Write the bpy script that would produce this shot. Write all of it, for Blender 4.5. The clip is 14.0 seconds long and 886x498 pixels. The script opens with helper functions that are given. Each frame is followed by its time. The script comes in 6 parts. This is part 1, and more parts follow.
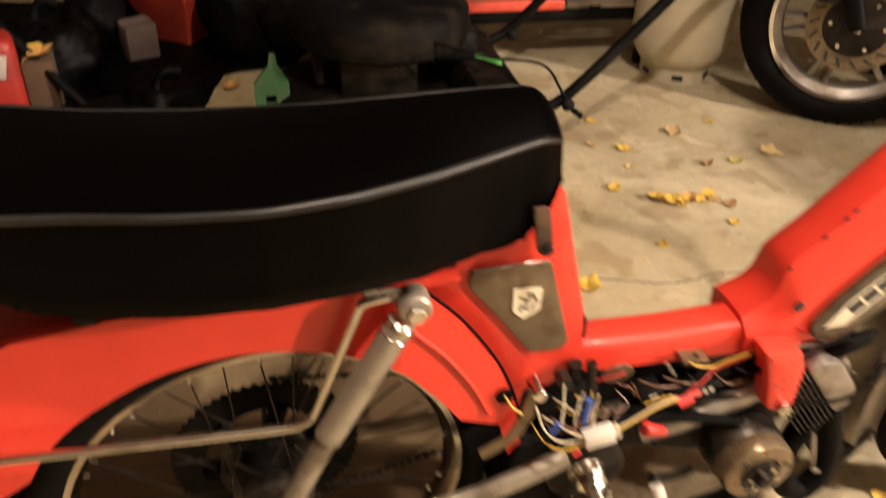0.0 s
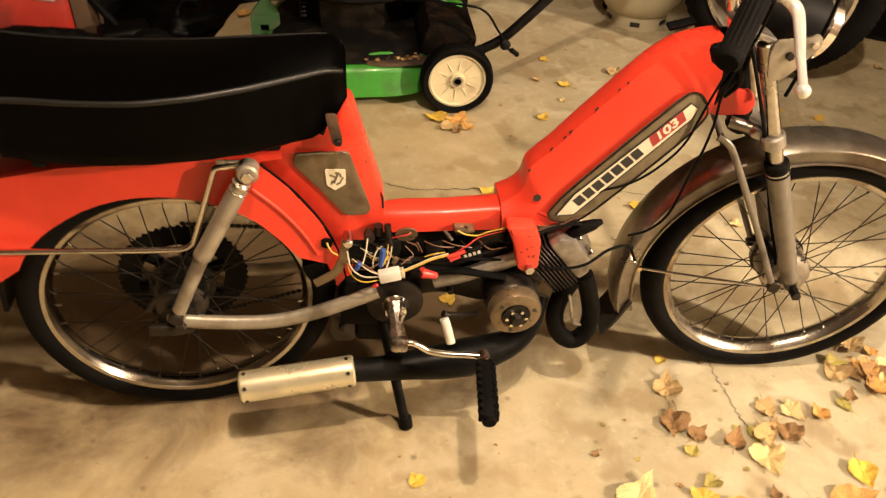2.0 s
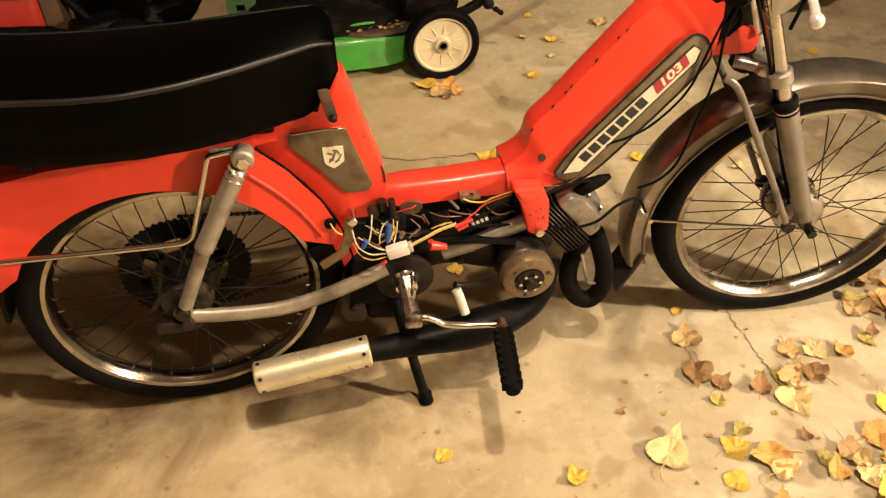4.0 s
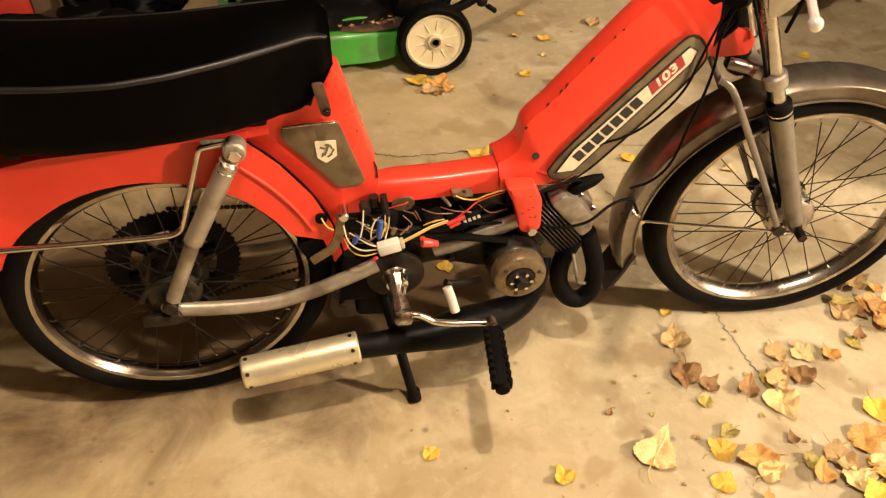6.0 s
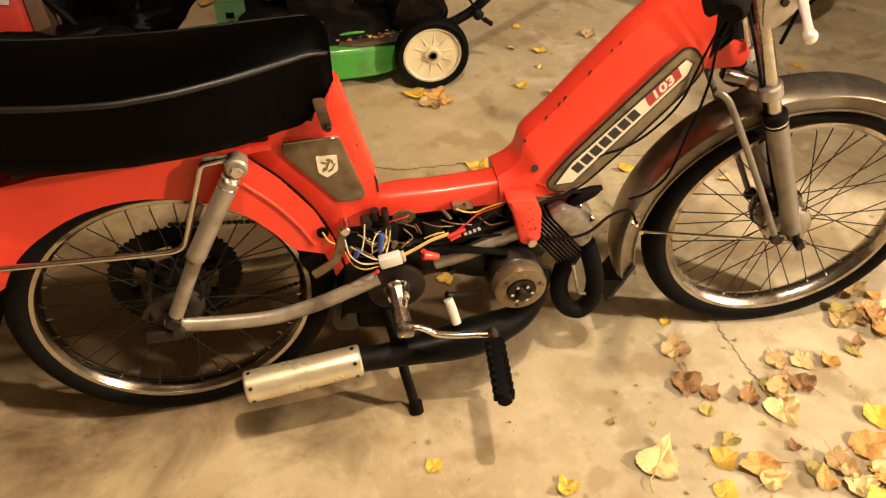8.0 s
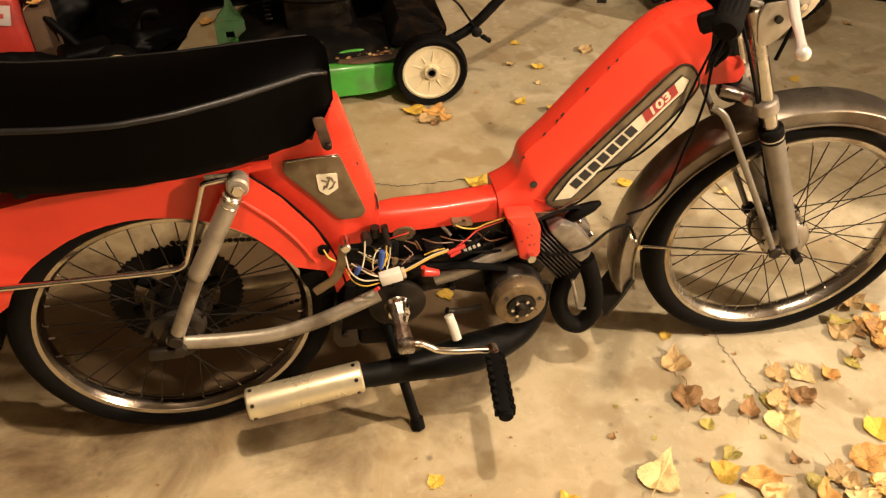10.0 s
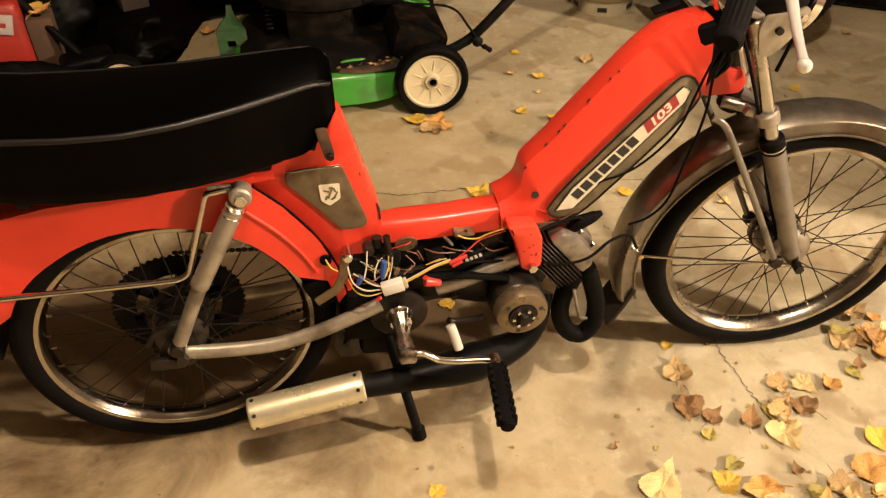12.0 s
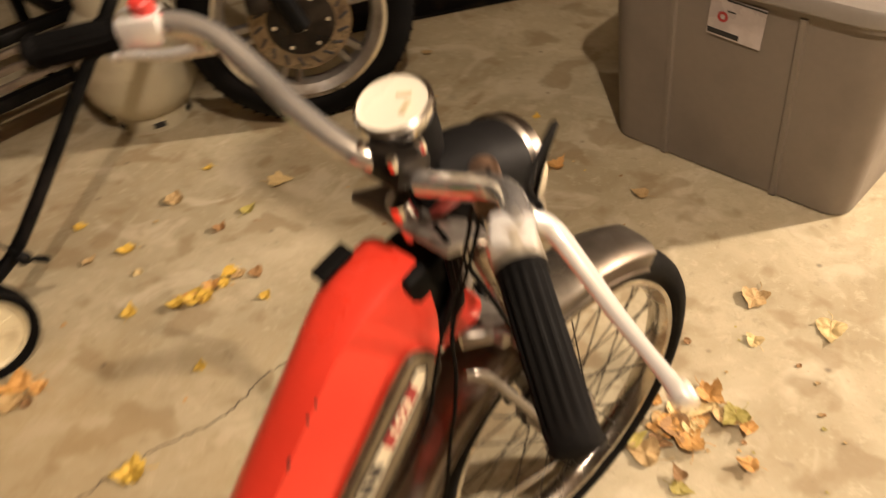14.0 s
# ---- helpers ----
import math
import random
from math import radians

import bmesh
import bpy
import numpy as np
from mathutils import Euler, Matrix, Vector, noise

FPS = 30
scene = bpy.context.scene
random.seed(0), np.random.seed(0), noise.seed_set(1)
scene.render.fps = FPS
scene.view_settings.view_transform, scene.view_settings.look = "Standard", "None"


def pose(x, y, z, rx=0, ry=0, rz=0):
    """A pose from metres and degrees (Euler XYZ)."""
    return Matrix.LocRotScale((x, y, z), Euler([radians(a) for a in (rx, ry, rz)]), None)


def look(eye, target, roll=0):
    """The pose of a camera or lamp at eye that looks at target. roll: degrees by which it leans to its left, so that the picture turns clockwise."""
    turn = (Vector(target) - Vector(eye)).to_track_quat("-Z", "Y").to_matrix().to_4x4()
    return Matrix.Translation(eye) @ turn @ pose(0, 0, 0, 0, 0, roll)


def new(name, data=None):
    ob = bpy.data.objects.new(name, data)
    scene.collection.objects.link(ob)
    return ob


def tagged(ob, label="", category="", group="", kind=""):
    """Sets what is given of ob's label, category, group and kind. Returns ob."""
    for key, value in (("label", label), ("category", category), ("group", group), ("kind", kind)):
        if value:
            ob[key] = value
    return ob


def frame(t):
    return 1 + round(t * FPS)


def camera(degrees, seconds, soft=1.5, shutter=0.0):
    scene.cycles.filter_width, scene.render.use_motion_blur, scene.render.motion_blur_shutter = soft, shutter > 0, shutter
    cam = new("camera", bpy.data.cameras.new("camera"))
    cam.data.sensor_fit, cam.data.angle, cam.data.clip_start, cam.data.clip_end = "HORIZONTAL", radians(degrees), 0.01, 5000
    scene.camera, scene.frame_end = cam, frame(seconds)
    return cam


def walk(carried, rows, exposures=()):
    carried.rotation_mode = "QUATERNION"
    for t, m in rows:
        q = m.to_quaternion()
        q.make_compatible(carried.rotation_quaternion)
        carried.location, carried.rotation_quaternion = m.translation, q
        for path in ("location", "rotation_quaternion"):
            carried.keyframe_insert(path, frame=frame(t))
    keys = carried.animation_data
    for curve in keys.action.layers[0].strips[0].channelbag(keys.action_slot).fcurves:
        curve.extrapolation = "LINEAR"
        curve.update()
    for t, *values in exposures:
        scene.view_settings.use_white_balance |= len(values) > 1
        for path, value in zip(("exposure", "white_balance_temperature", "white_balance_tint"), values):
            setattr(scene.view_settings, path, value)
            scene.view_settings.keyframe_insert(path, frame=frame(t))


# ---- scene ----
cam = camera(56.1, 14.0, 1.3, 0.7)
PATH = [
    (0, (0.022, -0.675, 1.047), (0.42, 0.923, -0.088), 2.6),
    (0.3, (0.078, -0.768, 1.108), (0.41, 0.765, -0.139), 2.7),
    (0.5, (0.131, -0.847, 1.153), (0.412, 0.657, -0.135), 3.5),
    (0.7, (0.187, -0.901, 1.185), (0.428, 0.593, -0.122), 4.4),
    (1, (0.23, -0.957, 1.239), (0.471, 0.541, -0.064), 7.2),
    (1.5, (0.249, -1.042, 1.256), (0.512, 0.454, -0.044), 7.1),
    (2, (0.298, -1.119, 1.266), (0.511, 0.409, -0.007), 2.8),
    (2.5, (0.289, -1.139, 1.265), (0.513, 0.411, 0.02), -0.8),
    (3, (0.283, -1.117, 1.258), (0.491, 0.4, -0.029), -3.2),
    (5.5, (0.275, -1.077, 1.238), (0.525, 0.386, -0.102), 0.1),
    (6, (0.271, -1.079, 1.239), (0.525, 0.388, -0.096), -0.1),
    (6.5, (0.27, -1.08, 1.239), (0.525, 0.391, -0.091), -0.3),
    (7, (0.269, -1.081, 1.242), (0.525, 0.394, -0.084), -0.5),
    (7.5, (0.267, -1.082, 1.243), (0.527, 0.398, -0.077), -0.5),
    (8, (0.265, -1.083, 1.247), (0.528, 0.401, -0.069), -0.6),
    (10.5, (0.265, -1.088, 1.255), (0.532, 0.425, -0.026), -1.1),
    (11, (0.262, -1.087, 1.254), (0.534, 0.432, -0.018), -1.0),
    (11.5, (0.261, -1.088, 1.256), (0.535, 0.436, -0.011), -1.0),
    (12, (0.262, -1.086, 1.26), (0.531, 0.431, -0.016), -1.0),
    (12.5, (0.262, -1.077, 1.258), (0.531, 0.423, -0.037), -0.9),
    (12.9, (0.237, -1.001, 1.251), (0.702, 0.43, -0.067), 1.4),
    (13, (0.234, -0.949, 1.254), (0.776, 0.442, -0.077), 2.2),
    (13.2, (0.24, -0.864, 1.258), (0.919, 0.457, -0.081), 1.8),
    (13.3, (0.252, -0.823, 1.248), (0.996, 0.473, -0.081), 1.3),
    (13.5, (0.300, -0.750, 1.262), (1.144, 0.498, -0.054), -1.7),
    (13.8, (0.424, -0.586, 1.238), (1.393, 0.606, -0.046), -5.2),
    (14, (0.501, -0.460, 1.238), (1.51, 0.658, -0.077), -6.6),
]
walk(cam, [(t, look(eye, target, roll)) for t, eye, target, roll in PATH], [(0, 0.1, 5900, 13), (0.5, 0.05, 6250, 11), (1, 0.05, 6500, 10), (3, 0.0, 6500, 10), (8, -0.04, 6500, 11), (10.5, -0.06, 6500, 11), (12, -0.16, 6500, 12), (12.5, -0.2, 6500, 12), (13, -0.26, 6450, 12), (13.3, -0.28, 6400, 13), (13.8, -0.3, 6200, 12), (14, -0.24, 6200, 13)])

# ---- light ----
world = bpy.data.worlds.new("night")
world.use_nodes = True
world.node_tree.nodes["Background"].inputs[0].default_value = (0.02, 0.018, 0.015, 1)
world.node_tree.nodes["Background"].inputs[1].default_value = 0.05
scene.world = world


def bulb(place, watts, size):
    data = bpy.data.lights.new("ceiling_bulb", "POINT")
    data.energy, data.shadow_soft_size, data.color = watts, size, LAMP
    new("ceiling_bulb_light", data).matrix_world = pose(*place)


LAMP = (1.0, 0.785, 0.565)
bulb((0.66, -0.72, 2.52), 188, 0.032)
bulb((4.7, -2.1, 2.40), 1400, 0.11)


# ---- materials ----
def material(name, color, rough=0.5, metal=0.0, vary=0.25, scale=30.0, bump=0.0, bump_scale=200.0, second=None, patch=3.0, low=0.45, high=0.62, coat=0.0, rough_vary=0.15, island=0.0):
    """Two scales of noise over a base colour, a stain colour that comes in patches, and a fine bump."""
    m = bpy.data.materials.new(name)
    m.use_nodes = True
    nt = m.node_tree
    nodes, link = nt.nodes, nt.links.new
    bsdf = nodes["Principled BSDF"]
    coord = nodes.new("ShaderNodeTexCoord")
    fine = nodes.new("ShaderNodeTexNoise")
    fine.inputs["Scale"].default_value, fine.inputs["Detail"].default_value = scale, 8
    link(coord.outputs["Object"], fine.inputs["Vector"])
    mix = nodes.new("ShaderNodeMix")
    mix.data_type = "RGBA"
    dark = tuple(c * (1 - vary) for c in color)
    lite = tuple(min(1, c * (1 + vary)) for c in color)
    mix.inputs[6].default_value, mix.inputs[7].default_value = (*dark, 1), (*lite, 1)
    link(fine.outputs["Fac"], mix.inputs[0])
    out = mix.outputs[2]
    coarse = nodes.new("ShaderNodeTexNoise")
    coarse.inputs["Scale"].default_value, coarse.inputs["Detail"].default_value = patch, 6
    link(coord.outputs["Object"], coarse.inputs["Vector"])
    if second:
        ramp = nodes.new("ShaderNodeMapRange")
        ramp.inputs[1].default_value, ramp.inputs[2].default_value = low, high
        link(coarse.outputs["Fac"], ramp.inputs[0])
        stain = nodes.new("ShaderNodeMix")
        stain.data_type = "RGBA"
        stain.inputs[7].default_value = (*second, 1)
        link(out, stain.inputs[6])
        link(ramp.outputs[0], stain.inputs[0])
        out = stain.outputs[2]
    if island:
        info = nodes.new("ShaderNodeObjectInfo")
        hsv = nodes.new("ShaderNodeHueSaturation")
        span = nodes.new("ShaderNodeMapRange")
        span.inputs[3].default_value, span.inputs[4].default_value = 1 - island, 1 + island
        link(info.outputs["Random"], span.inputs[0])
        link(span.outputs[0], hsv.inputs["Value"])
        link(out, hsv.inputs["Color"])
        out = hsv.outputs[0]
    link(out, bsdf.inputs["Base Color"])
    r = nodes.new("ShaderNodeMapRange")
    r.inputs[1].default_value, r.inputs[2].default_value = 0.3, 0.7
    r.inputs[3].default_value, r.inputs[4].default_value = max(0.03, rough - rough_vary), min(1, rough + rough_vary)
    link(coarse.outputs["Fac"], r.inputs[0])
    link(r.outputs[0], bsdf.inputs["Roughness"])
    bsdf.inputs["Metallic"].default_value = metal
    bsdf.inputs["Coat Weight"].default_value = coat
    bsdf.inputs["Coat Roughness"].default_value = 0.12
    if bump:
        grain = nodes.new("ShaderNodeTexNoise")
        grain.inputs["Scale"].default_value, grain.inputs["Detail"].default_value = bump_scale, 5
        link(coord.outputs["Object"], grain.inputs["Vector"])
        b = nodes.new("ShaderNodeBump")
        b.inputs["Strength"].default_value, b.inputs["Distance"].default_value = bump, 0.002
        link(grain.outputs["Fac"], b.inputs["Height"])
        link(b.outputs[0], bsdf.inputs["Normal"])
    return m


RED = material("red_paint", (0.76, 0.050, 0.025), 0.34, 0, 0.06, 40, 0.05, 90, (0.64, 0.038, 0.018), 6, 0.52, 0.75, coat=0.15)
SEAT = material("black_vinyl", (0.0005, 0.0004, 0.0004), 0.36, 0, 0.3, 60, 0.12, 320)
RUBBER = material("tyre_rubber", (0.0022, 0.002, 0.0019), 0.7, 0, 0.3, 80, 0.25, 260, (0.006, 0.005, 0.0045), 9, 0.5, 0.75)
CHROME = material("chrome", (0.80, 0.77, 0.73), 0.15, 1, 0.1, 25, 0.04, 120, (0.42, 0.36, 0.29), 14, 0.56, 0.75, rough_vary=0.08)
DULL_CHROME = material("pitted_chrome", (0.49, 0.46, 0.41), 0.26, 1, 0.35, 60, 0.15, 220, (0.26, 0.21, 0.165), 18, 0.48, 0.64, rough_vary=0.1)
WORN_CHROME = material("rust_flecked_chrome", (0.44, 0.40, 0.35), 0.3, 0.95, 0.3, 60, 0.2, 200, (0.11, 0.065, 0.035), 40, 0.46, 0.6, rough_vary=0.1)
SILVER = material("silver_paint", (0.37, 0.33, 0.26), 0.38, 0.5, 0.2, 50, 0.1, 160, (0.17, 0.14, 0.10), 14, 0.5, 0.68)
FORK = material("dull_fork_paint", (0.215, 0.195, 0.165), 0.42, 0.45, 0.15, 50, 0.1, 160, (0.12, 0.10, 0.08), 16, 0.52, 0.7)
SIDE_PLATE = material("stained_side_plate", (0.155, 0.115, 0.065), 0.42, 0.25, 0.3, 60, 0.15, 220, (0.085, 0.05, 0.024), 22, 0.48, 0.66)
LEVER = material("polished_alloy", (0.88, 0.86, 0.82), 0.24, 0.5, 0.06, 40, 0.03, 160)
BAR_CHROME = material("bright_chrome", (0.95, 0.93, 0.90), 0.10, 0.88, 0.05, 25, 0.01, 120, (0.6, 0.54, 0.46), 14, 0.6, 0.8, rough_vary=0.04)
HUB_ALLOY = material("dull_hub_alloy", (0.36, 0.33, 0.29), 0.34, 0.9, 0.15, 60, 0.1, 200, (0.34, 0.29, 0.23), 20, 0.5, 0.7)
FENDER = material("brown_pitted_chrome", (0.30, 0.272, 0.23), 0.32, 0.9, 0.3, 60, 0.12, 220, (0.115, 0.082, 0.056), 7, 0.46, 0.66, rough_vary=0.08)
RIM_LIP = material("grey_rim_chrome", (0.52, 0.48, 0.42), 0.16, 1, 0.25, 40, 0.06, 200, (0.26, 0.21, 0.16), 13, 0.5, 0.68, rough_vary=0.06)
RIM = material("dull_dark_rim", (0.2, 0.175, 0.15), 0.2, 1, 0.3, 40, 0.1, 200, (0.13, 0.1, 0.075), 14, 0.48, 0.66)
STEEL = material("dark_worn_steel", (0.060, 0.054, 0.047), 0.34, 0.9, 0.3, 60, 0.1, 200, (0.09, 0.075, 0.06), 22, 0.5, 0.7)
FLAP = material("dusty_flap_rubber", (0.03, 0.026, 0.022), 0.8, 0, 0.3, 60, 0.2, 200, (0.03, 0.025, 0.02), 14, 0.5, 0.7)
ALLOY = material("cast_alloy", (0.36, 0.33, 0.29), 0.42, 0.75, 0.3, 70, 0.25, 240, (0.13, 0.11, 0.09), 16, 0.5, 0.66)
GREASY = material("greasy_iron", (0.017, 0.014, 0.0115), 0.38, 0.6, 0.5, 50, 0.3, 180, (0.035, 0.027, 0.02), 14, 0.45, 0.6)
BLACK = material("black_enamel", (0.003, 0.003, 0.003), 0.45, 0, 0.3, 60, 0.1, 200, (0.012, 0.01, 0.009), 12, 0.55, 0.7)
PLASTIC = material("black_plastic", (0.007, 0.0066, 0.0066), 0.55, 0, 0.3, 60, 0.1, 260)
MUFFLER = material("brushed_aluminium", (0.76, 0.70, 0.49), 0.30, 0.7, 0.1, 60, 0.08, 260, (0.5, 0.44, 0.34), 12, 0.55, 0.8)
TAN_PLATE = material("worn_plate", (0.17, 0.135, 0.08), 0.5, 0.2, 0.3, 60, 0.15, 220, (0.085, 0.066, 0.04), 24, 0.5, 0.7)
CREAM = material("cream_enamel", (0.72, 0.66, 0.5), 0.45, 0, 0.08, 40, 0.05, 200, (0.52, 0.45, 0.3), 16, 0.58, 0.75)
DARK_INK = material("dark_ink", (0.02, 0.02, 0.022), 0.5, 0, 0.2)
RED_INK = material("red_ink", (0.33, 0.03, 0.03), 0.5, 0, 0.15)
DISC = material("tan_disc", (0.225, 0.168, 0.10), 0.36, 0.6, 0.25, 60, 0.15, 200, (0.10, 0.07, 0.042), 30, 0.5, 0.7)
RUST = material("rusty_iron", (0.11, 0.062, 0.035), 0.7, 0.4, 0.4, 70, 0.3, 240, (0.04, 0.028, 0.02), 20, 0.45, 0.6)
WHITE_PL = material("white_plastic", (0.68, 0.65, 0.58), 0.45, 0, 0.08, 50, 0, 200, (0.45, 0.38, 0.27), 20, 0.58, 0.75)
WIRE_Y = material("yellow_wire", (0.6, 0.38, 0.05), 0.45, 0, 0.15)
WIRE_W = material("pale_wire", (0.52, 0.45, 0.31), 0.45, 0, 0.15)
WIRE_B = material("blue_wire", (0.03, 0.08, 0.32), 0.45, 0, 0.15)
WIRE_R = material("red_plastic", (0.55, 0.04, 0.03), 0.4, 0, 0.15)
WIRE_BR = material("brown_wire", (0.12, 0.05, 0.02), 0.5, 0, 0.2)
CREAM_PL = material("cream_wheel_plastic", (0.62, 0.55, 0.36), 0.5, 0, 0.1, 40, 0.1, 160, (0.42, 0.34, 0.2), 14, 0.56, 0.76)
GREEN = material("green_deck_paint", (0.045, 0.27, 0.028), 0.4, 0, 0.15, 30, 0.1, 140, (0.05, 0.14, 0.03), 9, 0.55, 0.72, coat=0.2)
GREEN_DULL = material("dusty_green_paint", (0.03, 0.085, 0.03), 0.6, 0, 0.25, 30, 0.2, 140, (0.09, 0.075, 0.05), 12, 0.5, 0.68)
DUSTY = material("dusty_black", (0.0035, 0.003, 0.0028), 0.65, 0, 0.3, 40, 0.2, 160, (0.017, 0.012, 0.0075), 14, 0.52, 0.7)
TANK = material("tank_paint", (0.55, 0.50, 0.36), 0.5, 0, 0.08, 20, 0.08, 120, (0.40, 0.34, 0.22), 6, 0.55, 0.75)
TOTE = material("grey_tote_plastic", (0.205, 0.175, 0.145), 0.5, 0, 0.06, 60, 0.1, 300, (0.17, 0.145, 0.12), 5, 0.5, 0.75)
TOTE_LID = material("grey_lid_plastic", (0.25, 0.225, 0.195), 0.45, 0, 0.06, 60, 0.1, 300)
CAST = material("cast_wheel_alloy", (0.34, 0.32, 0.29), 0.4, 0.8, 0.2, 40, 0.15, 160, (0.16, 0.13, 0.1), 9, 0.5, 0.7)
RED_SLAT = material("red_slats", (0.6, 0.07, 0.035), 0.55, 0, 0.15, 30, 0.1, 120, (0.4, 0.05, 0.03), 9, 0.55, 0.7, island=0.2)
GREY_SLAT = material("weathered_slats", (0.24, 0.19, 0.14), 0.7, 0, 0.25, 40, 0.2, 120, (0.13, 0.1, 0.07), 10, 0.5, 0.7, island=0.2)
DARK_RED = material("red_can_plastic", (0.34, 0.026, 0.016), 0.5, 0, 0.2, 30, 0.1, 160, (0.12, 0.02, 0.018), 7, 0.5, 0.7)
DIRT = material("caked_dirt", (0.002, 0.0015, 0.0012), 0.9, 0, 0.4, 40, 0.4, 120, (0.016, 0.008, 0.004), 26, 0.46, 0.66)
BROWN_CARD = material("brown_cardboard", (0.085, 0.048, 0.025), 0.85, 0, 0.2, 30, 0.1, 160)
PINK_GREY = material("grey_cardboard", (0.125, 0.09, 0.078), 0.8, 0, 0.2, 30, 0.1, 160)
BAG = material("black_bag", (0.0012, 0.0011, 0.0011), 0.6, 0, 0.3, 20, 0.2, 40)
SLEEVE = material("label_sleeve", (0.42, 0.37, 0.35), 0.35, 0, 0.15, 25, 0.1, 60, (0.55, 0.50, 0.48), 14, 0.5, 0.65)
WALLPAINT = material("bare_board", (0.08, 0.055, 0.035), 0.85, 0, 0.2, 12, 0.1, 90, (0.055, 0.038, 0.024), 1.5, 0.5, 0.75)
CEILING = material("ceiling_board", (0.27, 0.24, 0.20), 0.85, 0, 0.12, 12, 0.1, 90, (0.21, 0.18, 0.15), 1.5, 0.5, 0.75)
CRACK = material("crack_dirt", (0.09, 0.07, 0.05), 0.9, 0, 0.3)
GLASS_CREAM = material("dial_face", (0.78, 0.74, 0.62), 0.25, 0, 0.05, 40, coat=0.6)
LEAF = {
    "y": material("yellow_leaf", (0.72, 0.48, 0.07), 0.6, 0, 0.2, 60, 0.3, 90, (0.5, 0.26, 0.04), 40, 0.55, 0.7, island=0.15),
    "p": material("pale_leaf", (0.74, 0.58, 0.28), 0.65, 0, 0.15, 60, 0.3, 90, (0.5, 0.33, 0.11), 45, 0.52, 0.7, island=0.12),
    "t": material("tan_leaf", (0.57, 0.40, 0.18), 0.7, 0, 0.25, 60, 0.35, 90, (0.37, 0.21, 0.08), 45, 0.5, 0.68, island=0.2),
    "b": material("brown_leaf", (0.35, 0.20, 0.08), 0.7, 0, 0.3, 60, 0.35, 90, (0.19, 0.095, 0.035), 45, 0.5, 0.68, island=0.2),
    "o": material("orange_leaf", (0.62, 0.35, 0.10), 0.65, 0, 0.25, 60, 0.3, 90, (0.46, 0.2, 0.06), 45, 0.5, 0.68, island=0.15),
    "g": material("green_leaf", (0.44, 0.36, 0.09), 0.6, 0, 0.3, 60, 0.3, 90, (0.2, 0.19, 0.05), 45, 0.5, 0.68, island=0.2),
}


# paler than the seat vinyl, to paint the gloss along its fold
FOLD_SHEEN = material("vinyl_fold_sheen", (0.007, 0.0066, 0.0064), 0.42, 0, 0.3, 60, 0.1, 300)


for matt, gloss in ((SEAT, 0.05), (RUBBER, 0.1), (BLACK, 0.1), (PLASTIC, 0.1), (BAG, 0.1), (DUSTY, 0.1), (FLAP, 0.1), (DIRT, 0.1)):
    matt.node_tree.nodes["Principled BSDF"].inputs["Specular IOR Level"].default_value = gloss


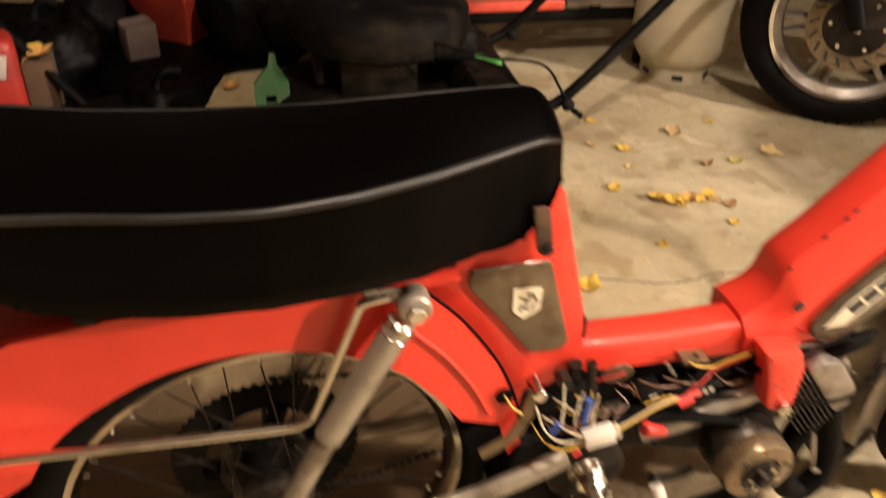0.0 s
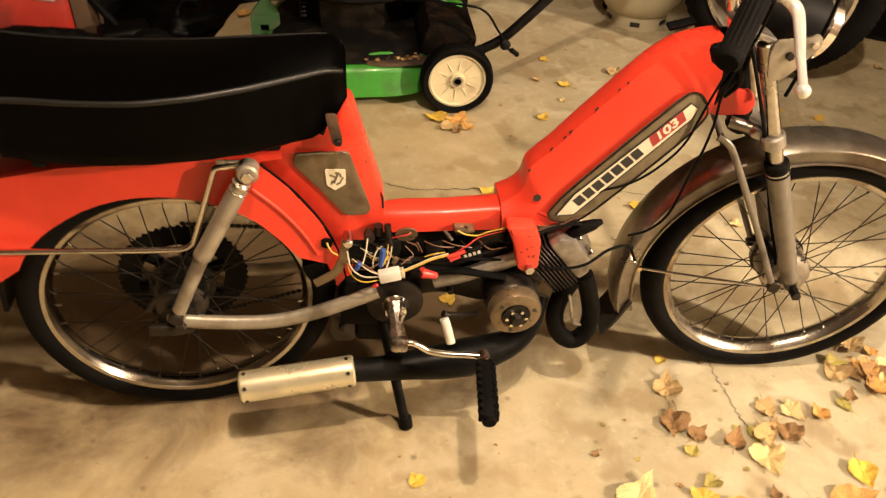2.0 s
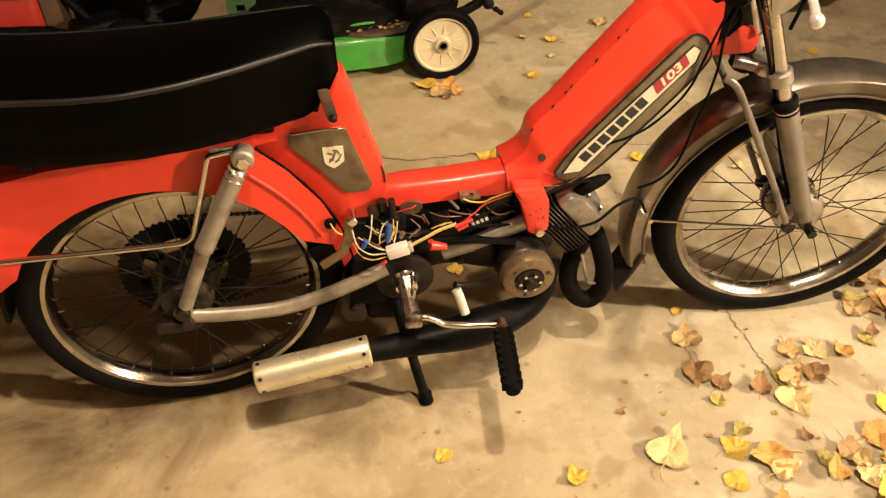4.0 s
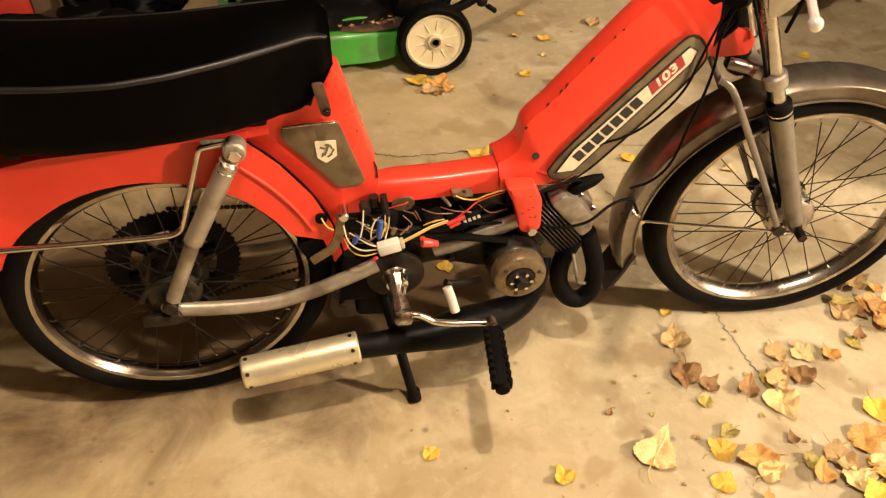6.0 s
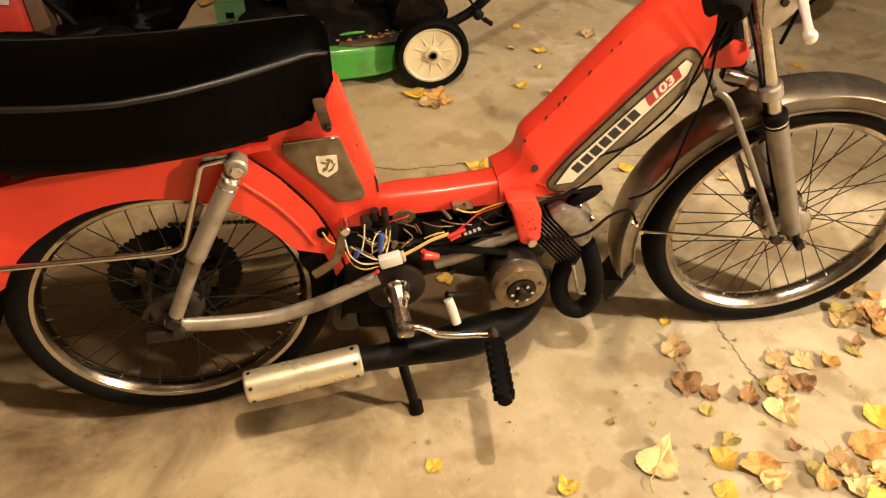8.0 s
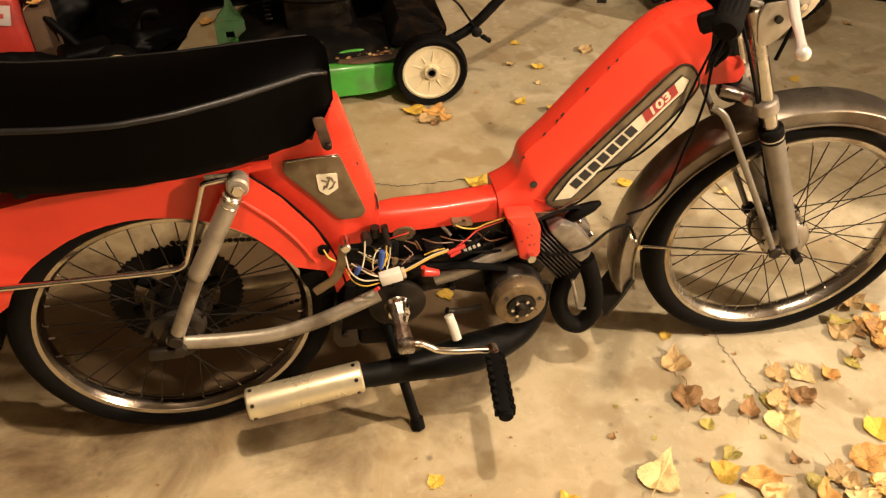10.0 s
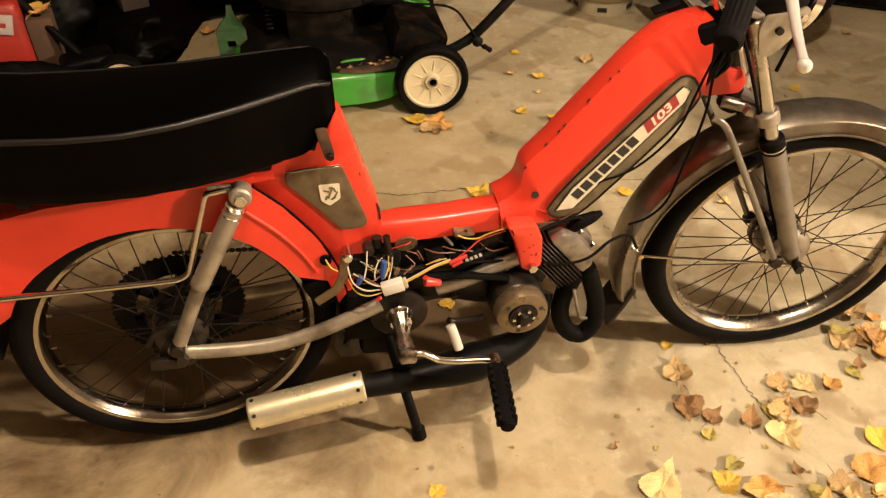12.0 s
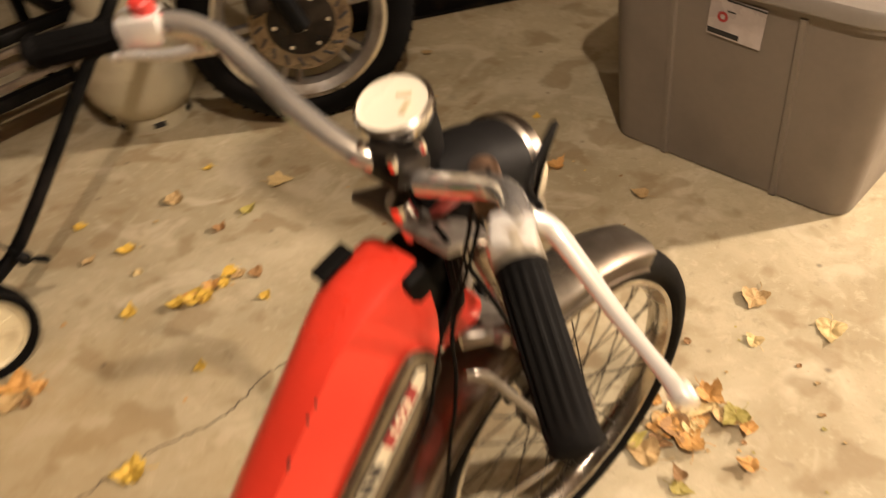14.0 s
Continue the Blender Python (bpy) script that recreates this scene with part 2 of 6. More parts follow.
def concrete():
    """Worn slab: fine sand, broad cloudy stains, dark drip spots."""
    m = bpy.data.materials.new("concrete_slab")
    m.use_nodes = True
    nt = m.node_tree
    nodes, link = nt.nodes, nt.links.new
    bsdf = nodes["Principled BSDF"]
    coord = nodes.new("ShaderNodeTexCoord")

    def noisy(scale, detail, rough=0.6, distort=0.0):
        n = nodes.new("ShaderNodeTexNoise")
        n.inputs["Scale"].default_value, n.inputs["Detail"].default_value = scale, detail
        n.inputs["Roughness"].default_value, n.inputs["Distortion"].default_value = rough, distort
        link(coord.outputs["Object"], n.inputs["Vector"])
        return n.outputs["Fac"]

    def span(value, a, b, c=0.0, d=1.0):
        r = nodes.new("ShaderNodeMapRange")
        for i, v in enumerate((a, b, c, d)):
            r.inputs[i + 1].default_value = v
        link(value, r.inputs[0])
        return r.outputs[0]

    def blend(fac, a, b):
        x = nodes.new("ShaderNodeMix")
        x.data_type = "RGBA"
        for socket, v in ((x.inputs[6], a), (x.inputs[7], b)):
            if isinstance(v, tuple):
                socket.default_value = (*v, 1)
            else:
                link(v, socket)
        link(fac, x.inputs[0])
        return x.outputs[2]

    base = blend(span(noisy(2.6, 9, 0.6, 0.5), 0.36, 0.64), (0.37, 0.312, 0.195), (0.535, 0.475, 0.325))
    base = blend(span(noisy(15, 8, 0.68, 0.6), 0.44, 0.62, 0, 0.42), base, (0.385, 0.315, 0.188))
    base = blend(span(noisy(33, 6, 0.7, 0.4), 0.54, 0.68, 0, 0.5), base, (0.61, 0.548, 0.38))
    base = blend(span(noisy(9, 6, 0.6, 0.8), 0.55, 0.75, 0, 0.34), base, (0.27, 0.202, 0.115))
    base = blend(span(noisy(26, 5, 0.6), 0.6, 0.74, 0, 0.4), base, (0.18, 0.135, 0.085))
    base = blend(span(noisy(5.5, 4, 0.5, 1.2), 0.56, 0.68, 0, 0.6), base, (0.62, 0.56, 0.41))
    base = blend(span(noisy(7.5, 3, 0.5, 0.3), 0.56, 0.63, 0, 0.55), base, (0.27, 0.195, 0.10))
    base = blend(span(noisy(170, 4, 0.7), 0.62, 0.72, 0, 0.45), base, (0.12, 0.095, 0.065))
    # brown tone, strongest at the rear wheel, fading unevenly towards the front wheel
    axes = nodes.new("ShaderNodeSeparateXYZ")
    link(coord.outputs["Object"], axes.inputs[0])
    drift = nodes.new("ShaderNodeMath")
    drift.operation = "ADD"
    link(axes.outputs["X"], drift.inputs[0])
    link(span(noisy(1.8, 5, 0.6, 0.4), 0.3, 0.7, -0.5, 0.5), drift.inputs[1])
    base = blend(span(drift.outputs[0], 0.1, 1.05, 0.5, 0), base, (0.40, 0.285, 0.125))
    # old oil and rust stain under the moped, with its shade painted in
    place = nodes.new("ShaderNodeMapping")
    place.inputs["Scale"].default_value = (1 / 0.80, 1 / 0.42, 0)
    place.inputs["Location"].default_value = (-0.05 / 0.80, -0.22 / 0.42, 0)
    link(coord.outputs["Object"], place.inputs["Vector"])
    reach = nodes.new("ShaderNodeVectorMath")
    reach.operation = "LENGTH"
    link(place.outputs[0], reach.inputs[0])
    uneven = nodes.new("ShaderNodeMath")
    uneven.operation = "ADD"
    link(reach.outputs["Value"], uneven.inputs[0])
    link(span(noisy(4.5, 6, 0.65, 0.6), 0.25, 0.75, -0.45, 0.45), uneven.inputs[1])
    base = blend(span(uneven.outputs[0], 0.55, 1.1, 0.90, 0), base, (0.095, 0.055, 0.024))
    spots = nodes.new("ShaderNodeTexVoronoi")
    spots.inputs["Scale"].default_value = 11
    link(coord.outputs["Object"], spots.inputs["Vector"])
    base = blend(span(spots.outputs["Distance"], 0.03, 0.09, 0.55, 0), base, (0.07, 0.05, 0.035))
    link(base, bsdf.inputs["Base Color"])
    link(span(noisy(6, 4), 0.3, 0.7, 0.55, 0.8), bsdf.inputs["Roughness"])
    b = nodes.new("ShaderNodeBump")
    b.inputs["Strength"].default_value, b.inputs["Distance"].default_value = 0.35, 0.002
    link(noisy(220, 6, 0.7), b.inputs["Height"])
    link(b.outputs[0], bsdf.inputs["Normal"])
    return m


CONCRETE = concrete()


# ---- mesh helpers ----
def part(name, bm, mat, parent=None, label="", smooth=40, **tags):
    """Links a bmesh, given in world metres, as one mesh object under a thing or a part."""
    bmesh.ops.recalc_face_normals(bm, faces=bm.faces)
    me = bpy.data.meshes.new(name)
    bm.to_mesh(me)
    bm.free()
    for m in mat if isinstance(mat, (list, tuple)) else [mat]:
        me.materials.append(m)
    for p in me.polygons:
        p.use_smooth = True
    me.set_sharp_from_angle(angle=radians(smooth))
    ob = new(name, me)
    if parent is not None:
        ob.parent = parent
        inv = parent.matrix_basis.inverted() if parent.type == "EMPTY" else Matrix()
        ob.matrix_parent_inverse = inv
    return tagged(ob, label, **tags)


def thing(name, base, label, category, group=""):
    ob = new(name)
    ob.empty_display_size = 0.05
    ob.matrix_basis = Matrix.Translation(base)
    return tagged(ob, label, category, group)


def cube(size, m=Matrix(), bevel=0.0, seg=2, bm=None):
    own = bm or bmesh.new()
    part_bm = bmesh.new()
    bmesh.ops.create_cube(part_bm, size=1, matrix=Matrix.Diagonal((*size, 1)))
    if bevel:
        bmesh.ops.bevel(part_bm, geom=part_bm.edges[:], offset=bevel, segments=seg, affect="EDGES", profile=0.5)
    part_bm.transform(m)
    return join(own, part_bm)


def join(own, other):
    me = bpy.data.meshes.new("tmp")
    other.to_mesh(me)
    other.free()
    own.from_mesh(me)
    bpy.data.meshes.remove(me)
    return own


def frame_of(a, b):
    """A pose at a whose z axis points to b."""
    a, b = Vector(a), Vector(b)
    return Matrix.Translation(a) @ (b - a).to_track_quat("Z", "Y").to_matrix().to_4x4()


def lathe(profile, m=Matrix(), seg=48, closed=False, bm=None):
    """Turns a profile of (radius, height) about z."""
    own = bm or bmesh.new()
    rings = []
    for k in range(seg):
        a = 2 * math.pi * k / seg
        rings.append([own.verts.new(m @ Vector((r * math.cos(a), r * math.sin(a), h))) for r, h in profile])
    n = len(profile)
    for k in range(seg):
        p, q = rings[k], rings[(k + 1) % seg]
        for i in range(n if closed else n - 1):
            j = (i + 1) % n
            own.faces.new((p[i], p[j], q[j], q[i]))
    if not closed:
        for i in (0, n - 1):
            if profile[i][0] > 1e-6:
                own.faces.new([ring[i] for ring in rings])
    bmesh.ops.remove_doubles(own, verts=own.verts, dist=1e-6)
    return own


def rod(a, b, r, r2=None, seg=14, bevel=0.0, bm=None):
    length = (Vector(b) - Vector(a)).length
    r2 = r if r2 is None else r2
    c = min(bevel, r * 0.6, r2 * 0.6, length * 0.4)
    prof = [(r - c, 0), (r, c), (r2, length - c), (r2 - c, length)] if c else [(r, 0), (r2, length)]
    return lathe(prof, frame_of(a, b), seg, bm=bm)


def smooth_path(points, steps=6):
    """Catmull-Rom through the points."""
    p = [Vector(q) for q in points]
    p = [2 * p[0] - p[1]] + p + [2 * p[-1] - p[-2]]
    out = []
    for i in range(1, len(p) - 2):
        for s in range(steps):
            t = s / steps
            out.append(0.5 * (2 * p[i] + (p[i + 1] - p[i - 1]) * t + (2 * p[i - 1] - 5 * p[i] + 4 * p[i + 1] - p[i + 2]) * t * t + (3 * p[i] - p[i - 1] - 3 * p[i + 1] + p[i + 2]) * t ** 3))
    return out + [p[-2]]


def tube(points, r, seg=10, steps=6, flat=1.0, r_end=None, bm=None, radii=None):
    """Sweeps a round section along a smooth path; flat squeezes it along y."""
    own = bm or bmesh.new()
    path = smooth_path(points, steps) if steps else [Vector(q) for q in points]
    rings, side = [], None
    for i, p in enumerate(path):
        d = (path[min(i + 1, len(path) - 1)] - path[max(i - 1, 0)]).normalized()
        side = d.orthogonal().normalized() if side is None else (side - d * side.dot(d)).normalized()
        up = d.cross(side)
        rr = r if r_end is None else r + (r_end - r) * i / (len(path) - 1)
        if radii:
            rr = float(np.interp(i / (len(path) - 1), np.linspace(0, 1, len(radii)), radii))
        ring = []
        for k in range(seg):
            a = 2 * math.pi * k / seg
            off = (side * math.cos(a) + up * math.sin(a)) * rr
            off.y *= flat
            ring.append(own.verts.new(p + off))
        rings.append(ring)
    for p, q in zip(rings, rings[1:]):
        for k in range(seg):
            own.faces.new((p[k], p[(k + 1) % seg], q[(k + 1) % seg], q[k]))
    own.faces.new(rings[0])
    own.faces.new(rings[-1])
    return own


def plate(outline, y0, y1, bevel=0.0, seg=2, inset=None, bm=None):
    """A side profile of (x, z) points, thick from y0 to y1, its rim rounded."""
    own = bm or bmesh.new()
    b = bmesh.new()
    verts = [b.verts.new((x, y0, z)) for x, z in outline]
    face = b.faces.new(verts)
    up = bmesh.ops.extrude_face_region(b, geom=[face])
    bmesh.ops.translate(b, vec=(0, y1 - y0, 0), verts=[v for v in up["geom"] if isinstance(v, bmesh.types.BMVert)])
    bmesh.ops.recalc_face_normals(b, faces=b.faces)
    if bevel:
        rim = [e for e in b.edges if abs(e.verts[0].co.y - e.verts[1].co.y) < 1e-6]
        bmesh.ops.bevel(b, geom=rim, offset=bevel, segments=seg, affect="EDGES", profile=0.5)
    return join(own, b)


def rounded(points, radius=0.01, steps=4):
    """Rounds the corners of an (x, z) outline."""
    out, n = [], len(points)
    for i in range(n):
        p, a, b = (Vector(points[j % n]) for j in (i, i - 1, i + 1))
        u, v = (a - p), (b - p)
        d = min(radius, u.length * 0.45, v.length * 0.45)
        s, e = p + u.normalized() * d, p + v.normalized() * d
        for k in range(steps + 1):
            t = k / steps
            out.append(tuple(s * (1 - t) ** 2 + p * 2 * t * (1 - t) + e * t * t))
    return out


def skin(sections, closed=True, caps=True, bm=None):
    """Faces between rings of points."""
    own = bm or bmesh.new()
    rings = [[own.verts.new(p) for p in s] for s in sections]
    n = len(rings[0])
    for p, q in zip(rings, rings[1:]):
        for k in range(n if closed else n - 1):
            own.faces.new((p[k], p[(k + 1) % n], q[(k + 1) % n], q[k]))
    if caps and closed:
        own.faces.new(rings[0])
        own.faces.new(rings[-1])
    return own


def moved(bm, by):
    bmesh.ops.translate(bm, vec=by, verts=bm.verts)
    return bm


def lettering(text, size, m):
    """Flat built-in letters, centred, as a thin mesh on the plane of m."""
    curve = bpy.data.curves.new("letters", "FONT")
    curve.body, curve.size, curve.extrude, curve.offset = text, size, 0.0003, size * 0.03
    curve.align_x, curve.align_y = "CENTER", "CENTER"
    ob = new("letters", curve)
    bpy.context.view_layer.update()
    me = bpy.data.meshes.new_from_object(ob.evaluated_get(bpy.context.evaluated_depsgraph_get()))
    bm = bmesh.new()
    bm.from_mesh(me)
    bm.transform(m)
    bpy.data.objects.remove(ob)
    bpy.data.curves.remove(curve)
    bpy.data.meshes.remove(me)
    return bm



# ---- garage ----
def room():
    x0, x1, y0, y1, h = -3.2, 6.4, -4.4, 3.6, 2.7
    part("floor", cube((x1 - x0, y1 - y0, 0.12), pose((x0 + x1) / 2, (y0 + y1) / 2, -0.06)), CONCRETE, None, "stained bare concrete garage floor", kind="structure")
    part("ceiling", cube((x1 - x0, y1 - y0, 0.1), pose((x0 + x1) / 2, (y0 + y1) / 2, h + 0.05)), CEILING, None, "pale board garage ceiling", kind="structure")
    for name, size, at in (
        ("wall_north", (x1 - x0, 0.12, h), ((x0 + x1) / 2, y1 + 0.06, h / 2)),
        ("wall_south", (x1 - x0, 0.12, h), ((x0 + x1) / 2, y0 - 0.06, h / 2)),
        ("wall_east", (0.12, y1 - y0 + 0.24, h), (x1 + 0.06, (y0 + y1) / 2, h / 2)),
        # two inner walls added out of view to block the far bulb
        ("shade_wall_east", (0.12, 3.70, h), (3.06, 1.75, h / 2)),
        ("shade_wall_south", (3.28, 0.12, h), (4.76, -0.04, h / 2)),
        ("wall_west", (0.12, y1 - y0 + 0.24, h), (x0 - 0.06, (y0 + y1) / 2, h / 2)),
    ):
        part(name, cube(size, pose(*at)), WALLPAINT, None, "unseen dark bare board wall", kind="structure")
    rng = random.Random(5)
    for points, wide in (
        (((-0.3, 0.83), (0.05, 0.74), (0.37, 0.68), (0.46, 0.648), (0.56, 0.643), (0.69, 0.633), (0.85, 0.592), (0.98, 0.61), (1.15, 0.57)), 0.0022),
        (((1.018, 0.14), (1.022, 0.02), (1.027, -0.07), (1.036, -0.155), (1.05, -0.2)), 0.0014),
        (((0.93, 0.42), (0.96, 0.33), (1.0, 0.25), (1.018, 0.14)), 0.0013),
    ):
        line = [Vector((x, y, 0)) for x, y in points]
        fine = smooth_path(line, 14)
        bm, last = bmesh.new(), None
        for i, p in enumerate(fine):
            d = (fine[min(i + 1, len(fine) - 1)] - fine[max(i - 1, 0)]).normalized()
            n = Vector((-d.y, d.x, 0))
            p = p + n * rng.uniform(-0.004, 0.004)
            w = wide * rng.uniform(0.3, 1.0)
            pair = [bm.verts.new(p + n * w + Vector((0, 0, 0.0012))), bm.verts.new(p - n * w + Vector((0, 0, 0.0012)))]
            if last:
                bm.faces.new((*last, pair[1], pair[0]))
            last = pair
        part("floor_crack", bm, CRACK, None, "dirt-filled hairline crack in the concrete", kind="structure")


room()

# ---- the moped ----
LEAN_MOPED = radians(0.8)
AX_R, AX_F = Vector((0.001, 0, 0.2595)), Vector((1.104, 0, 0.266))
TYRE = 0.266


def about_y(center, angle=0.0, y=0.0):
    """A lathe pose whose axis runs to -y through a hub."""
    return Matrix.Translation((center.x, y, center.z)) @ pose(0, 0, 0, 90) @ pose(0, 0, 0, 0, 0, angle)


def resting(bm):
    """Presses what would sink into the floor flat, as a soft tyre does."""
    for v in bm.verts:
        v.co.z = max(v.co.z, 0.001)
    return bm


def spoked_wheel(name, hub, parent, label, rear):
    wheel = part(name, wheel_rim(hub), RIM if rear else DULL_CHROME, parent, label)
    sect = []
    for k in range(14):
        a = 2 * math.pi * k / 14
        sect.append((TYRE - 0.0235 + 0.0235 * math.cos(a), 0.0275 * math.sin(a)))
    tyre = lathe(sect, about_y(hub), 72, True)
    part("tyre", resting(tyre), RUBBER, wheel, "black moped tyre with a worn road tread")
    tread = bmesh.new()
    for k in range(90):
        a = 2 * math.pi * k / 90
        for s in (-1, 0, 1):
            r = TYRE - 0.0024 - 0.0062 * abs(s)
            m = Matrix.Translation((hub.x, 0, hub.z)) @ pose(0, 0, 0, 0, -math.degrees(a + (0.035 if s == 0 else 0)), 0) @ pose(r, s * 0.0125, 0, 0, 0, s * -22)
            cube((0.0022, 0.009, 0.012), m, bm=tread)
    part("tread_pattern", resting(tread), RUBBER, wheel)
    for s in (-1, 1):
        ring = [(0.2170, s * 0.0135), (0.2260, s * 0.0165), (0.2270, s * 0.019), (0.2250, s * 0.0205), (0.2180, s * 0.0195), (0.2160, s * 0.0165)]
        part("rim_lip", lathe(ring, about_y(hub), 72, True), RIM_LIP, wheel)
    for i in range(36):
        side = -1 if i % 2 else 1
        a = 2 * math.pi * i / 36
        lean = 0.62 * (1 if (i // 2) % 2 else -1)
        far = Vector((hub.x + 0.2095 * math.cos(a), side * 0.004, hub.z + 0.2095 * math.sin(a)))
        near = Vector((hub.x + 0.031 * math.cos(a + lean * 1.7), side * 0.027, hub.z + 0.031 * math.sin(a + lean * 1.7)))
        part("spoke", rod(near, far, 0.0011, seg=6), GREASY, wheel)
        part("spoke_nipple", rod(far - (far - near).normalized() * 0.009, far + (far - near).normalized() * 0.002, 0.0022, seg=6), CHROME, wheel)
    drum = [(0.012, -0.052), (0.02, -0.05), (0.021, -0.036), (0.034, -0.034), (0.042, -0.028), (0.040, -0.024)]
    for k in range(5):
        drum += [(0.046, -0.02 + 0.008 * k), (0.040, -0.018 + 0.008 * k), (0.040, -0.014 + 0.008 * k), (0.046, -0.0125 + 0.008 * k)]
    drum += [(0.038, 0.022), (0.045, 0.026), (0.048, 0.045), (0.03, 0.05), (0.012, 0.052)]
    part("hub", lathe([(r, -h) for r, h in drum], about_y(hub), 36), STEEL if rear else HUB_ALLOY, wheel)
    return wheel


def wheel_rim(hub):
    """Rim well, seen from the hub side."""
    prof = [(0.2170, -0.0185), (0.2215, -0.0175), (0.2220, 0.0175), (0.2170, 0.0185), (0.2115, 0.012), (0.208, 0.004), (0.208, -0.004), (0.2115, -0.012)]
    return lathe(prof, about_y(hub), 72, True)


def body_shell(outline, half, wall=0.002, bevel=0.003):
    """Two pressed sides of a red pressing."""
    bm = plate(outline, -half, -half + wall, 0)
    return plate(outline, half - wall, half, 0, bm=bm)


def ridge(points, half, thick=0.0025, round_=0.012, steps=5):
    """The rounded back that joins the two sides along a line of (x, z)."""
    path = smooth_path([(x, 0, z) for x, z in points], 5)
    rows = []
    for i, p in enumerate(path):
        d = (path[min(i + 1, len(path) - 1)] - path[max(i - 1, 0)]).normalized()
        n = Vector((-d.z, 0, d.x))
        row = []
        for k in range(steps + 1):
            a = math.pi / 2 * k / steps
            row.append(p + Vector((0, -half + round_ - round_ * math.cos(a), 0)) + n * (round_ * math.sin(a) - round_))
        for k in range(steps + 1):
            a = math.pi / 2 * (1 - k / steps)
            row.append(p + Vector((0, half - round_ + round_ * math.cos(a), 0)) + n * (round_ * math.sin(a) - round_))
        rows.append(row)
    return skin(rows, closed=False, caps=False)


def arc(center, r, a0, a1, n):
    return [(center[0] + r * math.cos(radians(a0 + (a1 - a0) * k / n)), center[1] + r * math.sin(radians(a0 + (a1 - a0) * k / n))) for k in range(n + 1)]


def moped():
    root = thing("moped", (0.55, 0, 0), "red moped with black seat, side covers off, on its stand", "moped")
    frame = part("frame", tube_beam(), RED, root, "orange-red pressed steel frame with small chips")

    # rear pressing: fender with its rounded back
    top = [(0.20, 0.578), (0.10, 0.566), (0.0, 0.563), (-0.12, 0.560), (-0.21, 0.545), (-0.30, 0.498), (-0.37, 0.415), (-0.41, 0.31)]
    low = arc((-0.005, 0.257), 0.245, 152, 50, 14)
    side = [(0.258, 0.352), (0.272, 0.300), (0.286, 0.318), (0.275, 0.380), (0.250, 0.443), (0.207, 0.509), (0.166, 0.554), (0.172, 0.574)] + top[1:] + [(-0.375, 0.30), (-0.30, 0.32)] + low + [(0.186, 0.405), (0.212, 0.368)]
    fender = part("rear_fender", body_shell(side, 0.043), RED, root, "orange-red pressed rear mudguard")
    part("fender_back", ridge(top[::-1], 0.043), RED, fender)
    part("fender_end_block", cube((0.05, 0.086, 0.062), pose(0.247, 0, 0.325, 0, -22, 0), 0.008), RUBBER, fender, "black rubber block at the mudguard end")
    part("fender_fold", tube([(0.150, -0.0435, 0.512), (0.19, -0.0438, 0.468), (0.222, -0.0438, 0.42), (0.243, -0.0435, 0.375)], 0.003, 8), RED, fender)
    part("fender_lining", plate(arc((0, 0.262), 0.275, 178, 40, 18) + arc((0, 0.262), 0.283, 40, 178, 18), -0.040, 0.040), BLACK, fender, "black underside of the mudguard")
    # centre pressing with seat post
    post = [(0.165, 0.588), (0.205, 0.600), (0.262, 0.606), (0.284, 0.655), (0.312, 0.655), (0.336, 0.565), (0.359, 0.478), (0.362, 0.412), (0.335, 0.402), (0.316, 0.372), (0.298, 0.302), (0.286, 0.292), (0.282, 0.335), (0.272, 0.392), (0.248, 0.446), (0.208, 0.505), (0.168, 0.55)]
    part("centre_pressing", plate(rounded([(x - 0.004, z - 0.0104) for x, z in post], 0.012), -0.021, 0.034, 0.006), RED, frame)
    seam = [(0.166, 0.555), (0.207, 0.511), (0.250, 0.445), (0.275, 0.382), (0.287, 0.318)]
    part("seam", tube([(x + 0.001, -0.0405, z) for x, z in seam], 0.0016, 8), RUBBER, frame, "dark open seam between the pressings")
    part("cracked_edge", tube([(0.350, -0.0205, 0.482), (0.3525, -0.0212, 0.472), (0.3535, -0.0215, 0.462), (0.3535, -0.0218, 0.450)], 0.0014, 6, 3, radii=(0.0006, 0.0015, 0.0012, 0.0018)), DARK_INK, frame, "black chipped edge where the beam meets the post")
    part("paint_chip", cube((0.003, 0.003, 0.007), pose(0.3275, -0.0196, 0.541, 0, -14, 0), 0.0006, 1), DARK_INK, frame)
    # triangular side panel with its shield mark
    tri = [(0.217, 0.561), (0.301, 0.5635), (0.334, 0.450), (0.325, 0.439), (0.291, 0.440), (0.252, 0.494), (0.215, 0.541)]
    panel = part("side_panel", plate(rounded(tri, 0.008), -0.0255, -0.020, 0.0015), SIDE_PLATE, frame, "stained grey-brown triangular side plate")
    part("panel_trim", tube([(0.219, -0.0265, 0.5625), (0.258, -0.0265, 0.5645), (0.298, -0.0265, 0.5645)], 0.0022, 8), CHROME, panel)
    sh = [(0.263, 0.533), (0.295, 0.5315), (0.2945, 0.504), (0.277, 0.492), (0.2645, 0.503)]
    part("shield_mark", plate(rounded(sh, 0.003), -0.0272, -0.0256), CREAM, panel, "cream shield-shaped emblem plate")
    mark = bmesh.new()
    for x, z, w, h, r in ((0.2790, 0.5150, 0.0035, 0.018, 22), (0.2740, 0.5205, 0.0085, 0.0028, 24), (0.2835, 0.5060, 0.0085, 0.0028, -32), (0.2865, 0.5215, 0.0028, 0.008, -18), (0.2730, 0.5080, 0.0028, 0.008, 18), (0.2815, 0.5255, 0.006, 0.004, 8), (0.2885, 0.5130, 0.0022, 0.010, 30)):
        cube((w, 0.0006, h), pose(x, -0.0276, z, 0, r, 0), bm=mark)
